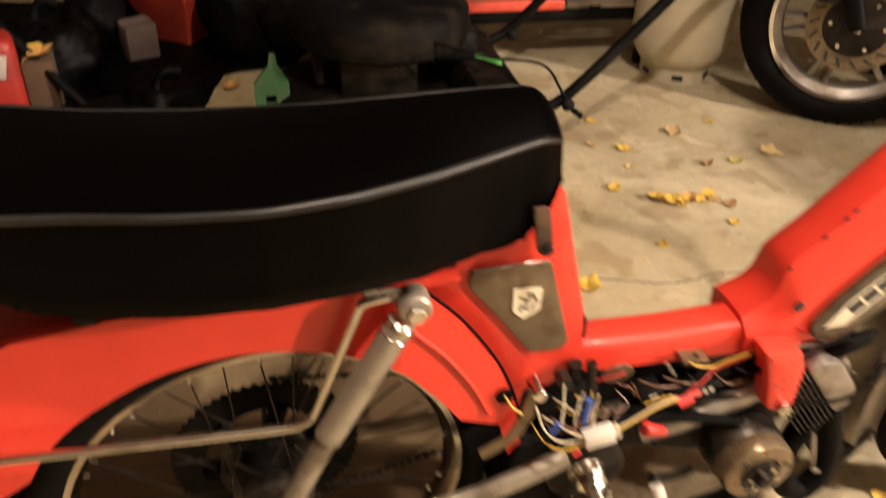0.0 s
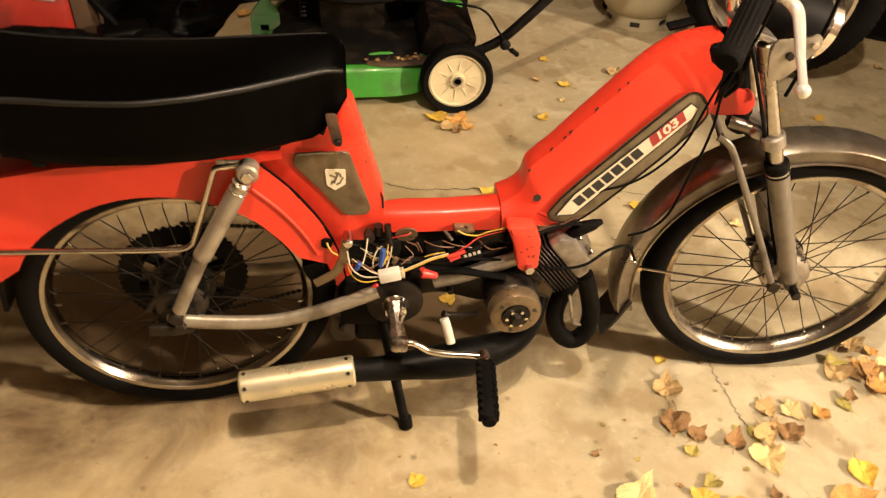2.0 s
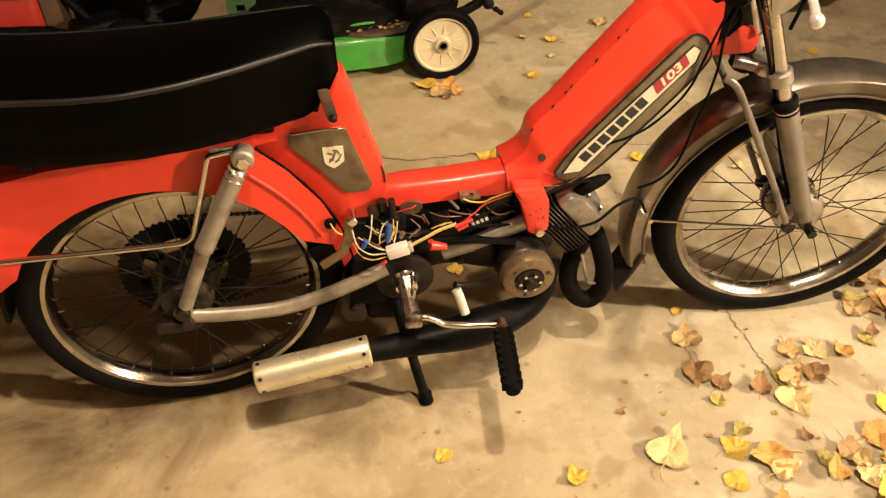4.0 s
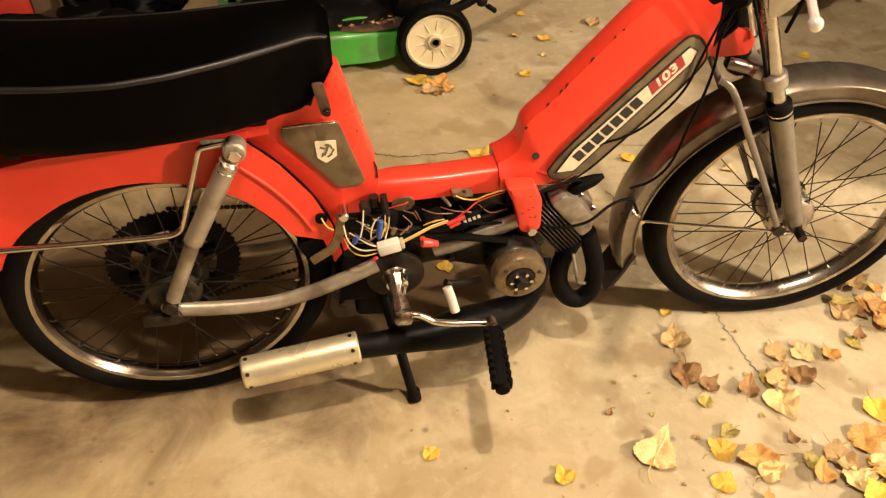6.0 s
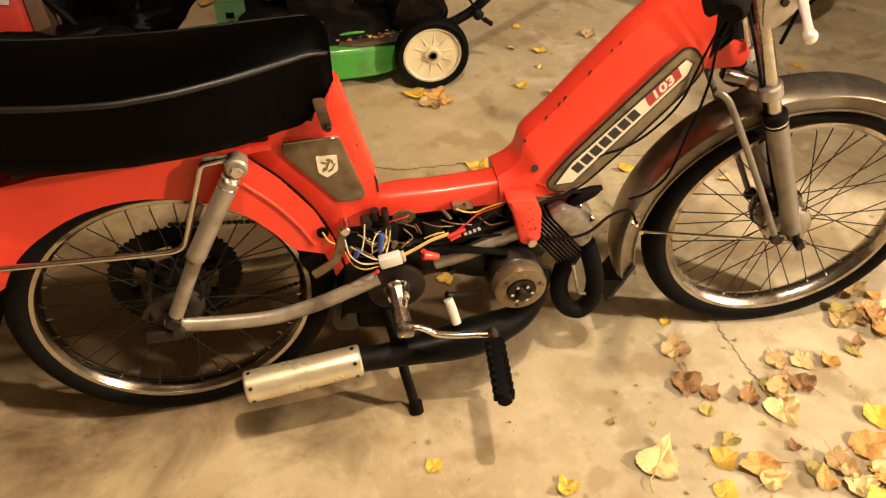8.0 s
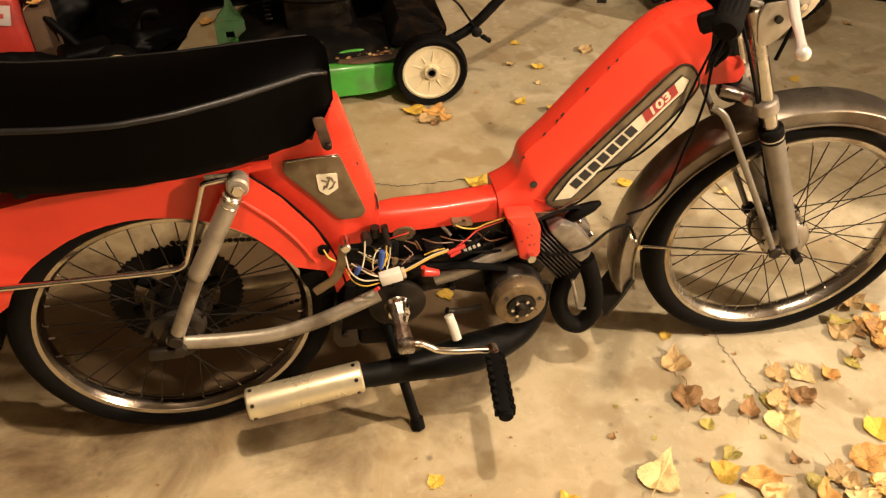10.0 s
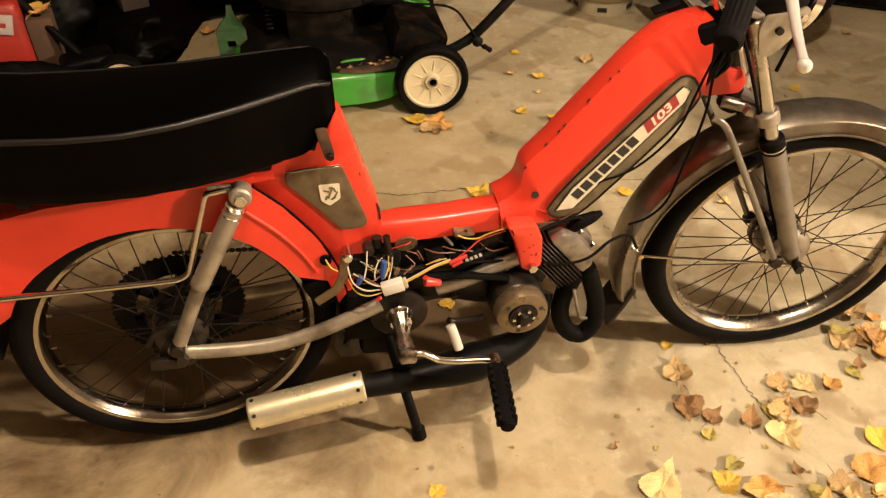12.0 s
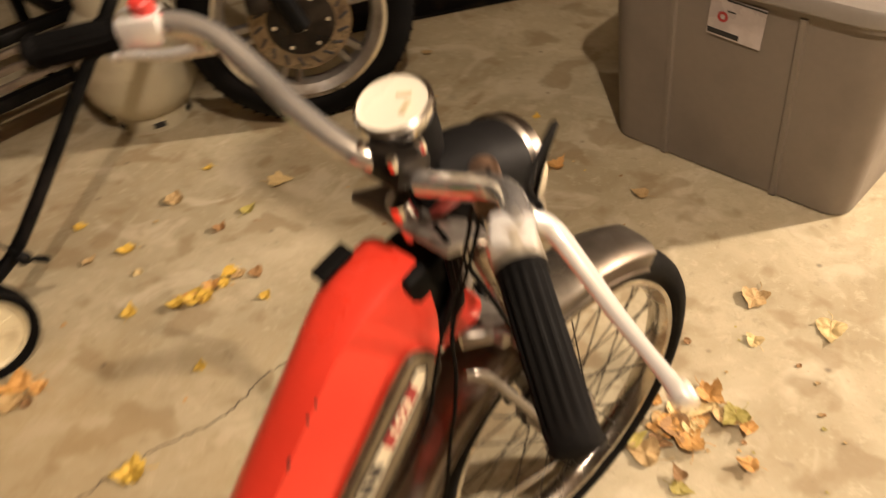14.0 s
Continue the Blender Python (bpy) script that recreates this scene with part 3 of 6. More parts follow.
    part("emblem", mark, TAN_PLATE, panel, "worn brown emblem on the shield")
    part("frame_plug", rod((0.259, -0.0475, 0.399), (0.259, -0.040, 0.399), 0.0095, seg=18), RUBBER, frame, "black rubber plug in the frame")
    # steel strap with bolts behind the wiring
    part("strap", plate(rounded([(0.284, 0.414), (0.296, 0.414), (0.293, 0.372), (0.282, 0.345), (0.270, 0.330), (0.238, 0.310), (0.232, 0.326), (0.263, 0.345), (0.277, 0.372)], 0.003), -0.056, -0.0525, 0.001), DISC, frame, "bent tan steel strap")
    part("strap_bolt", rod((0.294, -0.064, 0.409), (0.294, -0.034, 0.409), 0.0085, seg=12, bevel=0.002), CHROME, frame)
    part("strap_bolt", rod((0.329, -0.050, 0.407), (0.329, -0.030, 0.407), 0.009, seg=6), GREASY, frame)
    part("strap_wire", tube([(0.259, -0.048, 0.402), (0.266, -0.058, 0.392), (0.276, -0.062, 0.386)], 0.0016, 6), WIRE_Y, frame)
    # seat bracket
    part("seat_bracket", plate(rounded([(0.268, 0.640), (0.285, 0.640), (0.293, 0.592), (0.287, 0.583), (0.278, 0.588)], 0.005), -0.043, -0.037, 0.001), RUST, frame)
    part("seat_bolt", rod((0.286, -0.050, 0.594), (0.286, -0.034, 0.594), 0.0055, seg=12, bevel=0.001), GREASY, frame)

    spar(frame)
    engine_bracket(frame)
    seat(root)
    rear_end(root)
    fork(root)
    bars(root)
    engine(root)
    wiring(root)
    exhaust(root)
    crank(root)
    root.matrix_basis = pose(-0.005, 0, 0, math.degrees(LEAN_MOPED)) @ root.matrix_basis
    return root


def tube_beam():
    """The low beam between seat post and steering spar, a folded channel."""
    bm = bmesh.new()
    rows = []
    for x, zt, zb, half in ((0.335, 0.433, 0.398, 0.016), (0.362, 0.438, 0.399, 0.0225), (0.385, 0.439, 0.399, 0.025), (0.46, 0.438, 0.399, 0.025), (0.545, 0.442, 0.399, 0.026), (0.59, 0.452, 0.402, 0.028)):
        rows.append([(x, -half, zb), (x, -half, zt - 0.010), (x, -half + 0.004, zt - 0.003), (x, -half + 0.012, zt), (x, half - 0.012, zt), (x, half - 0.004, zt - 0.003), (x, half, zt - 0.010), (x, half, zb)])
    skin(rows, bm=bm)
    for x in (0.45, 0.475, 0.43):
        rod((x, -0.0258, 0.409), (x, -0.024, 0.409), 0.0022, seg=8, bm=bm)
    return bm


def spar(frame):
    tops = [(0.548, 0.45), (0.5723, 0.4657), (0.5845, 0.4845), (0.5879, 0.5151), (0.6024, 0.5346), (0.6258, 0.5572), (0.658, 0.595), (0.697, 0.639), (0.746, 0.692), (0.788, 0.719), (0.826, 0.732), (0.864, 0.738)]
    lows = [(0.55, 0.41), (0.585, 0.408), (0.6136, 0.4074), (0.6453, 0.4117), (0.668, 0.422), (0.69, 0.441), (0.723, 0.473), (0.76, 0.51), (0.803, 0.552), (0.834, 0.582), (0.852, 0.602), (0.86, 0.62)]
    section = ((0.040, 0.97), (0.047, 0.85), (0.048, 0.20), (0.043, 0.12), (0.030, 0.045), (0.016, 0.0), (-0.010, -0.008), (-0.019, 0.01), (-0.031, 0.26), (-0.036, 0.40), (-0.038, 0.50), (-0.038, 0.93), (-0.034, 0.985), (-0.022, 1.0), (0.02, 1.0))
    rows = []
    for a, b in zip(smooth_path([(x, 0, z) for x, z in tops], 3), smooth_path([(x, 0, z) for x, z in lows], 3)):
        flare = 0.014 * min(1, max(0, (a.x - 0.74) / 0.06))
        rows.append([a.lerp(b, u) + Vector((0, y + flare if y > 0 else y, 0)) for y, u in section])
    beam = part("steering_spar", skin(rows), RED, frame, "deep orange-red box spar up to the steering head", 28)
    # fold line and chips on the flank
    part("spar_crease", tube([(0.608, -0.0362, 0.443), (0.63, -0.0370, 0.432), (0.66, -0.0362, 0.434)], 0.003, 8), RED, beam)
    part("spar_hole", rod((0.604, -0.0392, 0.472), (0.604, -0.0365, 0.472), 0.0062, seg=18), DARK_INK, beam, "round dark hole")
    rng = random.Random(3)
    for x, z in ((0.598, 0.509), (0.629, 0.548), (0.648, 0.57), (0.656, 0.58), (0.691, 0.62), (0.721, 0.653), (0.733, 0.664)):
        part("paint_chip", cube((rng.uniform(0.004, 0.009), 0.004, 0.0016), pose(x - 0.008, -0.0205, z + 0.0065, 0, -48, 0), 0.0004, 1), DARK_INK, beam)
    # long badge
    badge = [(0.624, 0.446), (0.65, 0.485), (0.728, 0.573), (0.801, 0.652), (0.819, 0.665), (0.834, 0.661), (0.847, 0.643), (0.849, 0.62), (0.817, 0.575), (0.741, 0.49), (0.684, 0.433), (0.652, 0.424), (0.631, 0.432)]
    b = part("long_badge", plate(rounded(badge, 0.012), -0.0455, -0.0372, 0.0025), TAN_PLATE, beam, "long slanting badge with dull metal border")
    rim = [(x, -0.0452, z) for x, z in badge]
    part("badge_edge", tube(rim + rim[:1], 0.0018, 8, 5), STEEL, b)
    strip = [(0.637, 0.441), (0.667, 0.4415), (0.828, 0.6205), (0.834, 0.640), (0.8205, 0.6485), (0.662, 0.4825)]
    part("badge_strip", plate(rounded(strip, 0.004), -0.0468, -0.0456), CREAM, b, "cream lettering strip with dark and red bars")
    line = [(x, -0.0466, z) for x, z in strip]
    part("strip_outline", tube(line + line[:1], 0.0011, 6, 1), DARK_INK, b)
    u = Vector((0.082, 0, 0.090)).normalized()
    turn = -math.degrees(math.atan2(u.z, u.x))
    for k in range(7):
        p = Vector((0.6725, -0.0471, 0.4710)) + u * (0.0198 * k)
        part("dark_bar", cube((0.0158, 0.0006, 0.0172), Matrix.Translation(p) @ pose(0, 0, 0, 0, turn, 0)), DARK_INK, b)
    p = Vector((0.7920, -0.0471, 0.6035))
    block = [(-0.034, -0.0095), (0.030, -0.0095), (0.036, 0.0095), (-0.028, 0.0095)]
    part("red_block", moved(plate([(x * u.x - z * u.z, x * u.z + z * u.x) for x, z in block], -0.0003, 0.0003), p), RED_INK, b)
    face = Matrix((u, Vector((-u.z, 0, u.x)), Vector((0, -1, 0)))).transposed().to_4x4()
    part("numerals", lettering("103", 0.0200, Matrix.Translation(p + Vector((0, -0.0004, 0))) @ face @ Matrix(((1.45, 0.3, 0, 0), (0, 1, 0, 0), (0, 0, 1, 0), (0, 0, 0, 1)))), CREAM, b, "cream numerals")
    # steering head
    part("head_tube", rod((0.928, 0, 0.600), (0.884, 0, 0.720), 0.021, seg=24, bevel=0.003), BLACK, beam, "black steering head tube")
    gus = [(0.842, 0.690), (0.845, 0.640), (0.872, 0.612), (0.93, 0.612), (0.938, 0.632), (0.925, 0.655), (0.895, 0.66), (0.875, 0.675)]
    part("head_gusset", plate(rounded(gus, 0.008), -0.026, 0.026, 0.004), RED, beam)
    part("spar_mouth", cube((0.05, 0.062, 0.075), pose(0.868, 0, 0.700, 0, -10, 0), 0.008), BLACK, beam, "dark open mouth of the spar")
    part("cap_pad", cube((0.042, 0.018, 0.006), pose(0.815, 0.046, 0.734, 8, -14, 0), 0.002), RUBBER, beam)
    part("lock_cone", lathe([(0.012, -0.012), (0.022, 0), (0.024, 0.008), (0.018, 0.014)], frame_of((0.936, 0, 0.580), (0.9, 0, 0.68)), 20), GREASY, beam)


def engine_bracket(frame):
    """The red saddle that carries the engine."""
    side = [(0.550, 0.440), (0.600, 0.436), (0.612, 0.408), (0.614, 0.350), (0.598, 0.338), (0.578, 0.346), (0.570, 0.385), (0.562, 0.412)]
    b = part("engine_bracket", plate(rounded(side, 0.008), -0.074, -0.040, 0.006), RED, frame, "chipped red engine bracket")
    part("bracket_bolt", rod((0.596, -0.084, 0.352), (0.596, -0.07, 0.352), 0.0085, seg=6, bevel=0.001), CHROME, b)
    rng = random.Random(9)
    for k in range(7):
        part("paint_chip", cube((0.003, 0.0008, 0.002), pose(0.575 + 0.03 * rng.random(), -0.0743, 0.375 + 0.05 * rng.random(), 0, rng.uniform(0, 90), 0)), DARK_INK, b)
    part("beam_clip", cube((0.034, 0.03, 0.006), pose(0.487, -0.03, 0.412, 0, 4, 0), 0.002), DISC, frame, "worn grey steel clip under the beam")
    part("clip_shade", cube((0.022, 0.012, 0.014), pose(0.484, -0.036, 0.408, 0, 0, 0), 0.003), GREASY, frame)


def seat(root):
    """A long bench that sags in the middle, its rolled edge pulled in towards the nose."""
    # along the bench: x, near edge, far edge, underside, near edge height, far edge height
    stations = (
        (-0.465, -0.062, 0.062, 0.668, 0.700, 0.700), (-0.455, -0.074, 0.074, 0.660, 0.708, 0.708), (-0.430, -0.086, 0.086, 0.650, 0.713, 0.713), (-0.300, -0.093, 0.096, 0.640, 0.714, 0.714), (-0.200, -0.090, 0.096, 0.622, 0.709, 0.711), (-0.165, -0.092, 0.092, 0.604, 0.707, 0.708),
        (-0.126, -0.094, 0.088, 0.595, 0.706, 0.705), (-0.050, -0.106, 0.086, 0.596, 0.706, 0.702), (0.020, -0.110, 0.082, 0.597, 0.706, 0.702), (0.090, -0.099, 0.074, 0.596, 0.706, 0.706), (0.158, -0.077, 0.066, 0.593, 0.706, 0.713), (0.220, -0.050, 0.056, 0.594, 0.706, 0.720),
        (0.255, -0.034, 0.050, 0.604, 0.706, 0.724), (0.280, -0.024, 0.046, 0.630, 0.706, 0.726), (0.291, -0.018, 0.042, 0.645, 0.705, 0.724), (0.299, -0.012, 0.036, 0.654, 0.698, 0.716), (0.302, -0.006, 0.030, 0.662, 0.688, 0.704),
    )
    xs = [q[0] for q in stations]

    def at(x):
        return [sum(float(np.interp(x + d, xs, [q[i] for q in stations])) for d in (-0.008, -0.004, 0, 0.004, 0.008)) / 5 for i in (1, 2, 3, 4, 5)]

    rows = []
    spread = [xs[0] + (xs[-1] - xs[0]) * k / 150 for k in range(151)]
    for x in spread:
        y0, y1, zb, z0, z1 = at(x)
        mid, nose = (y0 + y1) / 2, max(0.0, min(1.0, (x - 0.22) / 0.07))
        crease = 0.0016 * noise.noise(Vector((x * 9, 0.3, 0))) + 0.0010 * noise.noise(Vector((x * 34, 1.7, 0)))
        dent = 0.010 * noise.noise(Vector((x * 7, 4.1, 0)))
        ring = []
        for edge, zt in ((y0, z0), (y1, z1)):
            half, rise = edge - mid, zt - zb
            lower = (0.86 + 0.75 * nose) if edge == y0 else 0.86
            flank = [
                (0.70, 0.0), (lower, 0.0), (lower * 0.6 + 0.42, 0.05), (lower * 0.45 + 0.545 + dent, 0.22), (lower * 0.3 + 0.69 + dent, 0.45), (lower * 0.12 + 0.88 + dent, 0.70), (0.985, 0.86),
                (1.0, 0.93), (1.004, 0.965), (0.992, 0.99), (0.96, 1.0), (0.90, 1.008), (0.70, 1.03), (0.40, 1.05), (0.15, 1.06),
            ]
            level = (z0 + z1) / 2
            side = [(x, mid + a * half + crease, zb + h * rise if h < 0.99 else level + a * (zt - level) + (h - 1) * (level - zb)) for a, h in flank]
            ring += side if edge == y0 else side[::-1]
        rows.append(ring)
    s = part("seat", skin(rows), SEAT, root, "long black vinyl seat with a rolled, worn edge", 60)
    # thin raised lines stand in for the highlight on the seat's folded edge
    for k, z_at in ((0, 3), (1, 4)):
        line = []
        for x in np.linspace(-0.44, 0.296, 34):
            q = at(float(x))
            line.append((float(x), q[k] * 0.99, q[z_at] - 0.0035))
        part("fold_highlight", tube(line, 0.0045, 10, 2, radii=(0.0030, 0.0045, 0.0048, 0.0045, 0.0042, 0.0046, 0.0048, 0.0036)), FOLD_SHEEN, s, "raised line painted as the highlight on the seat fold")
    part("seat_base", cube((0.40, 0.075, 0.02), pose(0.0, -0.002, 0.586, 0, 0, 0), 0.005), BLACK, root, "black seat pan")
    part("seat_clip", cube((0.012, 0.006, 0.016), pose(0.262, -0.034, 0.610, 0, 20, 0), 0.002), PLASTIC, s)
    part("seat_clip", cube((0.018, 0.008, 0.02), pose(-0.132, -0.080, 0.600, 0, 0, 0), 0.002), PLASTIC, s)


def rear_end(root):
    wheel = spoked_wheel("rear_wheel", AX_R, root, "chromed spoked rear wheel", True)
    teeth = [(0.108 + (0.005 if k % 2 else 0), k) for k in range(112)]
    ring = [(r * math.cos(2 * math.pi * k / 112), r * math.sin(2 * math.pi * k / 112)) for r, k in teeth]
    inner = [(0.072 * math.cos(2 * math.pi * k / 112), 0.072 * math.sin(2 * math.pi * k / 112)) for k in range(112)]
    bm = bmesh.new()
    rows = []
    for pts, y in ((ring, 0.053), (ring, 0.058), (inner, 0.058), (inner, 0.053)):
        rows.append([(AX_R.x + a, y, AX_R.z + b) for a, b in pts])
    skin(rows + rows[:1], caps=False, bm=bm)
    sprocket = part("sprocket", bm, BLACK, wheel, "large black rear sprocket")
    for k in range(6):
        a = radians(60 * k + 15)
        d = Vector((math.cos(a), 0, math.sin(a)))
        part("sprocket_arm", rod(Vector((AX_R.x, 0.0555, AX_R.z)) + d * 0.03, Vector((AX_R.x, 0.0555, AX_R.z)) + d * 0.078, 0.009, 0.013, 8), BLACK, wheel)
    part("drum_cover", lathe([(0.012, 0.0), (0.05, 0.002), (0.056, 0.008), (0.058, 0.022), (0.05, 0.024)], about_y(AX_R, 0, 0.051), 36), GREASY, wheel)
    for k in range(34):
        for z0, z1 in ((AX_R.z + 0.112, 0.335), (AX_R.z - 0.112, 0.245)):
            t = k / 33
            part("chain_link", cube((0.0098, 0.005, 0.0085), pose(0.012 + 0.34 * t, 0.0555, z0 + (z1 - z0) * t, 0, math.degrees(math.atan2(z0 - z1, 0.34)), 0), 0.002, 1), GREASY, root)
    part("axle", rod((AX_R.x, -0.080, AX_R.z), (AX_R.x, 0.075, AX_R.z), 0.006, seg=12), GREASY, wheel)
    part("axle_nut", rod((0.002, -0.084, AX_R.z), (0.002, -0.070, AX_R.z), 0.0105, seg=6, bevel=0.001), GREASY, wheel)
    part("chain_adjuster", cube((0.055, 0.012, 0.022), pose(-0.022, -0.072, AX_R.z - 0.008, 0, 6, 0), 0.003), GREASY, wheel)
    part("brake_arm", tube([(-0.046, -0.06, 0.285), (-0.03, -0.064, 0.312), (-0.005, -0.064, 0.322), (0.012, -0.064, 0.316)], 0.005, 8, flat=0.6), GREASY, wheel)
    part("brake_plate", lathe([(0.012, 0), (0.03, 0.002), (0.034, 0.012)], about_y(AX_R, 0, -0.05), 28), GREASY, wheel)
    wheel.matrix_basis = Matrix.Translation((AX_R.x, -0.006, 0)) @ pose(0, 0, 0, 0, 0, 4.0) @ Matrix.Translation((-AX_R.x, 0, 0))
    for y, r in ((-0.068, 0.0135), (0.068, 0.0135)):
        arm = part("swing_arm", tube([(0.0, y, 0.262), (0.06, y, 0.252), (0.15, y, 0.247), (0.22, y * 0.97, 0.258), (0.285, y * 0.95, 0.280), (0.34, y * 0.85, 0.297)], r, 14, flat=0.8), SILVER, root, "scuffed silver swing arm")
        part("arm_eye", rod((0.002, y - 0.006, 0.266), (0.002, y + 0.006, 0.266), 0.017, seg=18, bevel=0.002), SILVER if y < 0 else GREASY, arm)
    for y in (-0.074, 0.074):
        top, mid, low = Vector((0.151, y * 0.86, 0.560)), Vector((0.062, y, 0.402)), Vector((0.004, y * 1.05, 0.280))
        axis = (low - top).normalized()
        shock = part("shock_absorber", rod(top + axis * 0.02, mid, 0.0148, seg=24, bevel=0.003), SILVER, root, "silver rear shock absorber")
        part("shock_lower", rod(mid - axis * 0.01, low - axis * 0.012, 0.0118, seg=20, bevel=0.002), SILVER, shock)
        part("shock_ring", rod(top + axis * 0.022, top + axis * 0.030, 0.016, seg=24, bevel=0.002), CHROME, shock)
        part("shock_ring", rod(top + axis * 0.036, top + axis * 0.041, 0.0158, seg=24, bevel=0.002), CHROME, shock)
        part("shock_eye", rod(top + Vector((0, 0.014, 0)), top - Vector((0, 0.014, 0)), 0.0165, seg=20, bevel=0.003), SILVER, shock)
        s = -1 if y < 0 else 1
        part("shock_bolt", rod(top + Vector((0, s * 0.012, 0)), top + Vector((0, s * 0.022, 0)), 0.010, seg=6, bevel=0.0015), CHROME, shock)
        part("shock_foot", rod(low + Vector((0, 0.012, 0)), low - Vector((0, 0.012, 0)), 0.0125, seg=18, bevel=0.002), GREASY, shock)
    for y in (-0.060,):
        rack = part("luggage_rod", tube([(0.150, y * 0.9, 0.566), (0.116, y, 0.566), (0.104, y, 0.563), (0.098, y, 0.552), (0.078, y, 0.496), (0.056, y, 0.434), (0.049, y, 0.420), (0.036, y, 0.412), (0.015, y, 0.410), (-0.06, y, 0.412), (-0.2, y, 0.417), (-0.42, y, 0.424)], 0.0050, 10, 4), CHROME, root, "bent chromed luggage carrier rod")
        part("rod_tab", cube((0.05, 0.005, 0.016), pose(0.130, y * 0.93, 0.566, 0, 4, 0), 0.002), SILVER, rack)


def fender_rows(center, edge, crown, half, a0, a1, n):
    rows = []
    for k in range(n + 1):
        a = radians(a0 + (a1 - a0) * k / n)
        d = Vector((math.cos(a), 0, math.sin(a)))
        flank = ((half, edge), (half, edge + 0.022), (half * 1.035, edge + 0.0235), (half * 1.035, edge + 0.0255), (half * 0.97, edge + 0.027), (half * 0.72, crown - 0.0025), (half * 0.35, crown - 0.0007))
        sect = [(-y, r) for y, r in flank] + [(0, crown)] + list(flank[::-1])
        outer = [center + d * r + Vector((0, y, 0)) for y, r in sect]
        inner = [center + d * (r - 0.0022) + Vector((0, y * 0.96, 0)) for y, r in sect[::-1]]
        rows.append(outer + inner)
    return rows


def fork(root):
    wheel = spoked_wheel("front_wheel", AX_F, root, "chromed spoked front wheel", False)
    part("axle_nut", rod((AX_F.x, -0.082, AX_F.z), (AX_F.x, -0.06, AX_F.z), 0.0095, seg=6, bevel=0.001), GREASY, wheel)
    part("axle", rod((AX_F.x, -0.07, AX_F.z), (AX_F.x, 0.07, AX_F.z), 0.006, seg=12), GREASY, wheel)
    part("brake_drum", lathe([(0.015, 0), (0.046, 0.003), (0.05, 0.014), (0.045, 0.018)], about_y(AX_F, 0, 0.045), 32), GREASY, wheel)
    center = AX_F + Vector((-0.020, 0, -0.005))
    fender = part("front_fender", skin(fender_rows(center, 0.269, 0.3045, 0.037, 197, 61, 44)), FENDER, root, "pitted chrome front mudguard", 60)
    for s in (-1, 1):
        edge = [center + Vector((math.cos(radians(a)) * 0.2695, s * 0.0375, math.sin(radians(a)) * 0.2695)) for a in range(197, 60, -8)]
        part("fender_lip", tube(edge, 0.0020, 8, 2), FENDER, fender)
    flap = [(0.815, 0.210), (0.823, 0.207), (0.806, 0.162), (0.782, 0.114), (0.776, 0.117), (0.800, 0.166)]
    part("mud_flap", plate(flap, -0.041, 0.041, 0.001), FLAP, fender, "dusty black rubber mud flap")
    part("fender_stay", rod((0.815, -0.041, 0.296), (AX_F.x - 0.016, -0.060, 0.264), 0.0026, seg=8), CHROME, fender)
    part("stay_bolt", rod((0.817, -0.046, 0.296), (0.817, -0.034, 0.296), 0.005, seg=8), CHROME, fender)
    legs = []
    for s in (-1, 1):
        y = s * 0.056
        low, mid, top = Vector((1.099, y, 0.272)), Vector((0.989, y, 0.543)), Vector((0.906, y, 0.755))
        leg = part("fork_leg", rod(mid + (low - mid) * 0.02, low - (low - mid) * 0.05, 0.0185, 0.0155, 24, 0.003), FORK, root, "dull grey telescopic fork leg")
        part("stanchion", rod(top, mid, 0.0120, seg=22, bevel=0.002), DULL_CHROME, leg, "worn chrome fork tube")
        part("dust_seal", rod(mid + (top - mid) * 0.02, mid + (top - mid) * -0.10, 0.0195, seg=24, bevel=0.002), RUBBER, leg)
        part("seal_ring", rod(mid + (low - mid) * 0.04, mid + (low - mid) * 0.055, 0.0205, seg=24, bevel=0.0015), CHROME, leg)
        part("leg_foot", rod(low - (low - mid).normalized() * 0.03, low + (low - mid).normalized() * 0.008, 0.0155, 0.011, 18, 0.003), GREASY, leg)
        part("leg_clamp", rod((0.964, y, 0.600), (0.973, y, 0.577), 0.0195, seg=24, bevel=0.003), ALLOY, leg)
        legs.append(leg)
        link = part("fender_brace", tube([(0.880, y * 1.02, 0.592), (0.898, y * 1.08, 0.582), (0.918, y * 1.12, 0.552), (0.99, y * 1.14, 0.418), (1.052, y * 1.14, 0.296), (1.062, y * 1.14, 0.276)], 0.0058, 10, 5, flat=0.7), FORK, root, "dull grey flattened mudguard brace")
        legs.append(link)
        part("brace_foot", rod((1.064, y * 1.14 - 0.006, 0.276), (1.064, y * 1.14 + 0.006, 0.276), 0.0125, seg=16, bevel=0.002), GREASY, link)
    yoke = part("lower_yoke", cube((0.045, 0.115, 0.018), pose(0.950, 0, 0.590, 0, 21, 0), 0.006), ALLOY, root, "cast alloy lower fork yoke")
    part("yoke_rib", tube([(0.905, -0.02, 0.598), (0.93, -0.035, 0.596), (0.965, -0.058, 0.590)], 0.010, 10), ALLOY, yoke)
    part("yoke_rib", tube([(0.905, 0.02, 0.598), (0.93, 0.035, 0.596), (0.965, 0.058, 0.590)], 0.010, 10), ALLOY, yoke)
    part("stem", rod((0.93, 0, 0.585), (0.865, 0, 0.80), 0.012, seg=18), CHROME, yoke)
    part("upper_yoke", cube((0.06, 0.125, 0.012), pose(0.888, 0, 0.765, 0, 21, 0), 0.004), ALLOY, root, "cast alloy upper fork yoke")
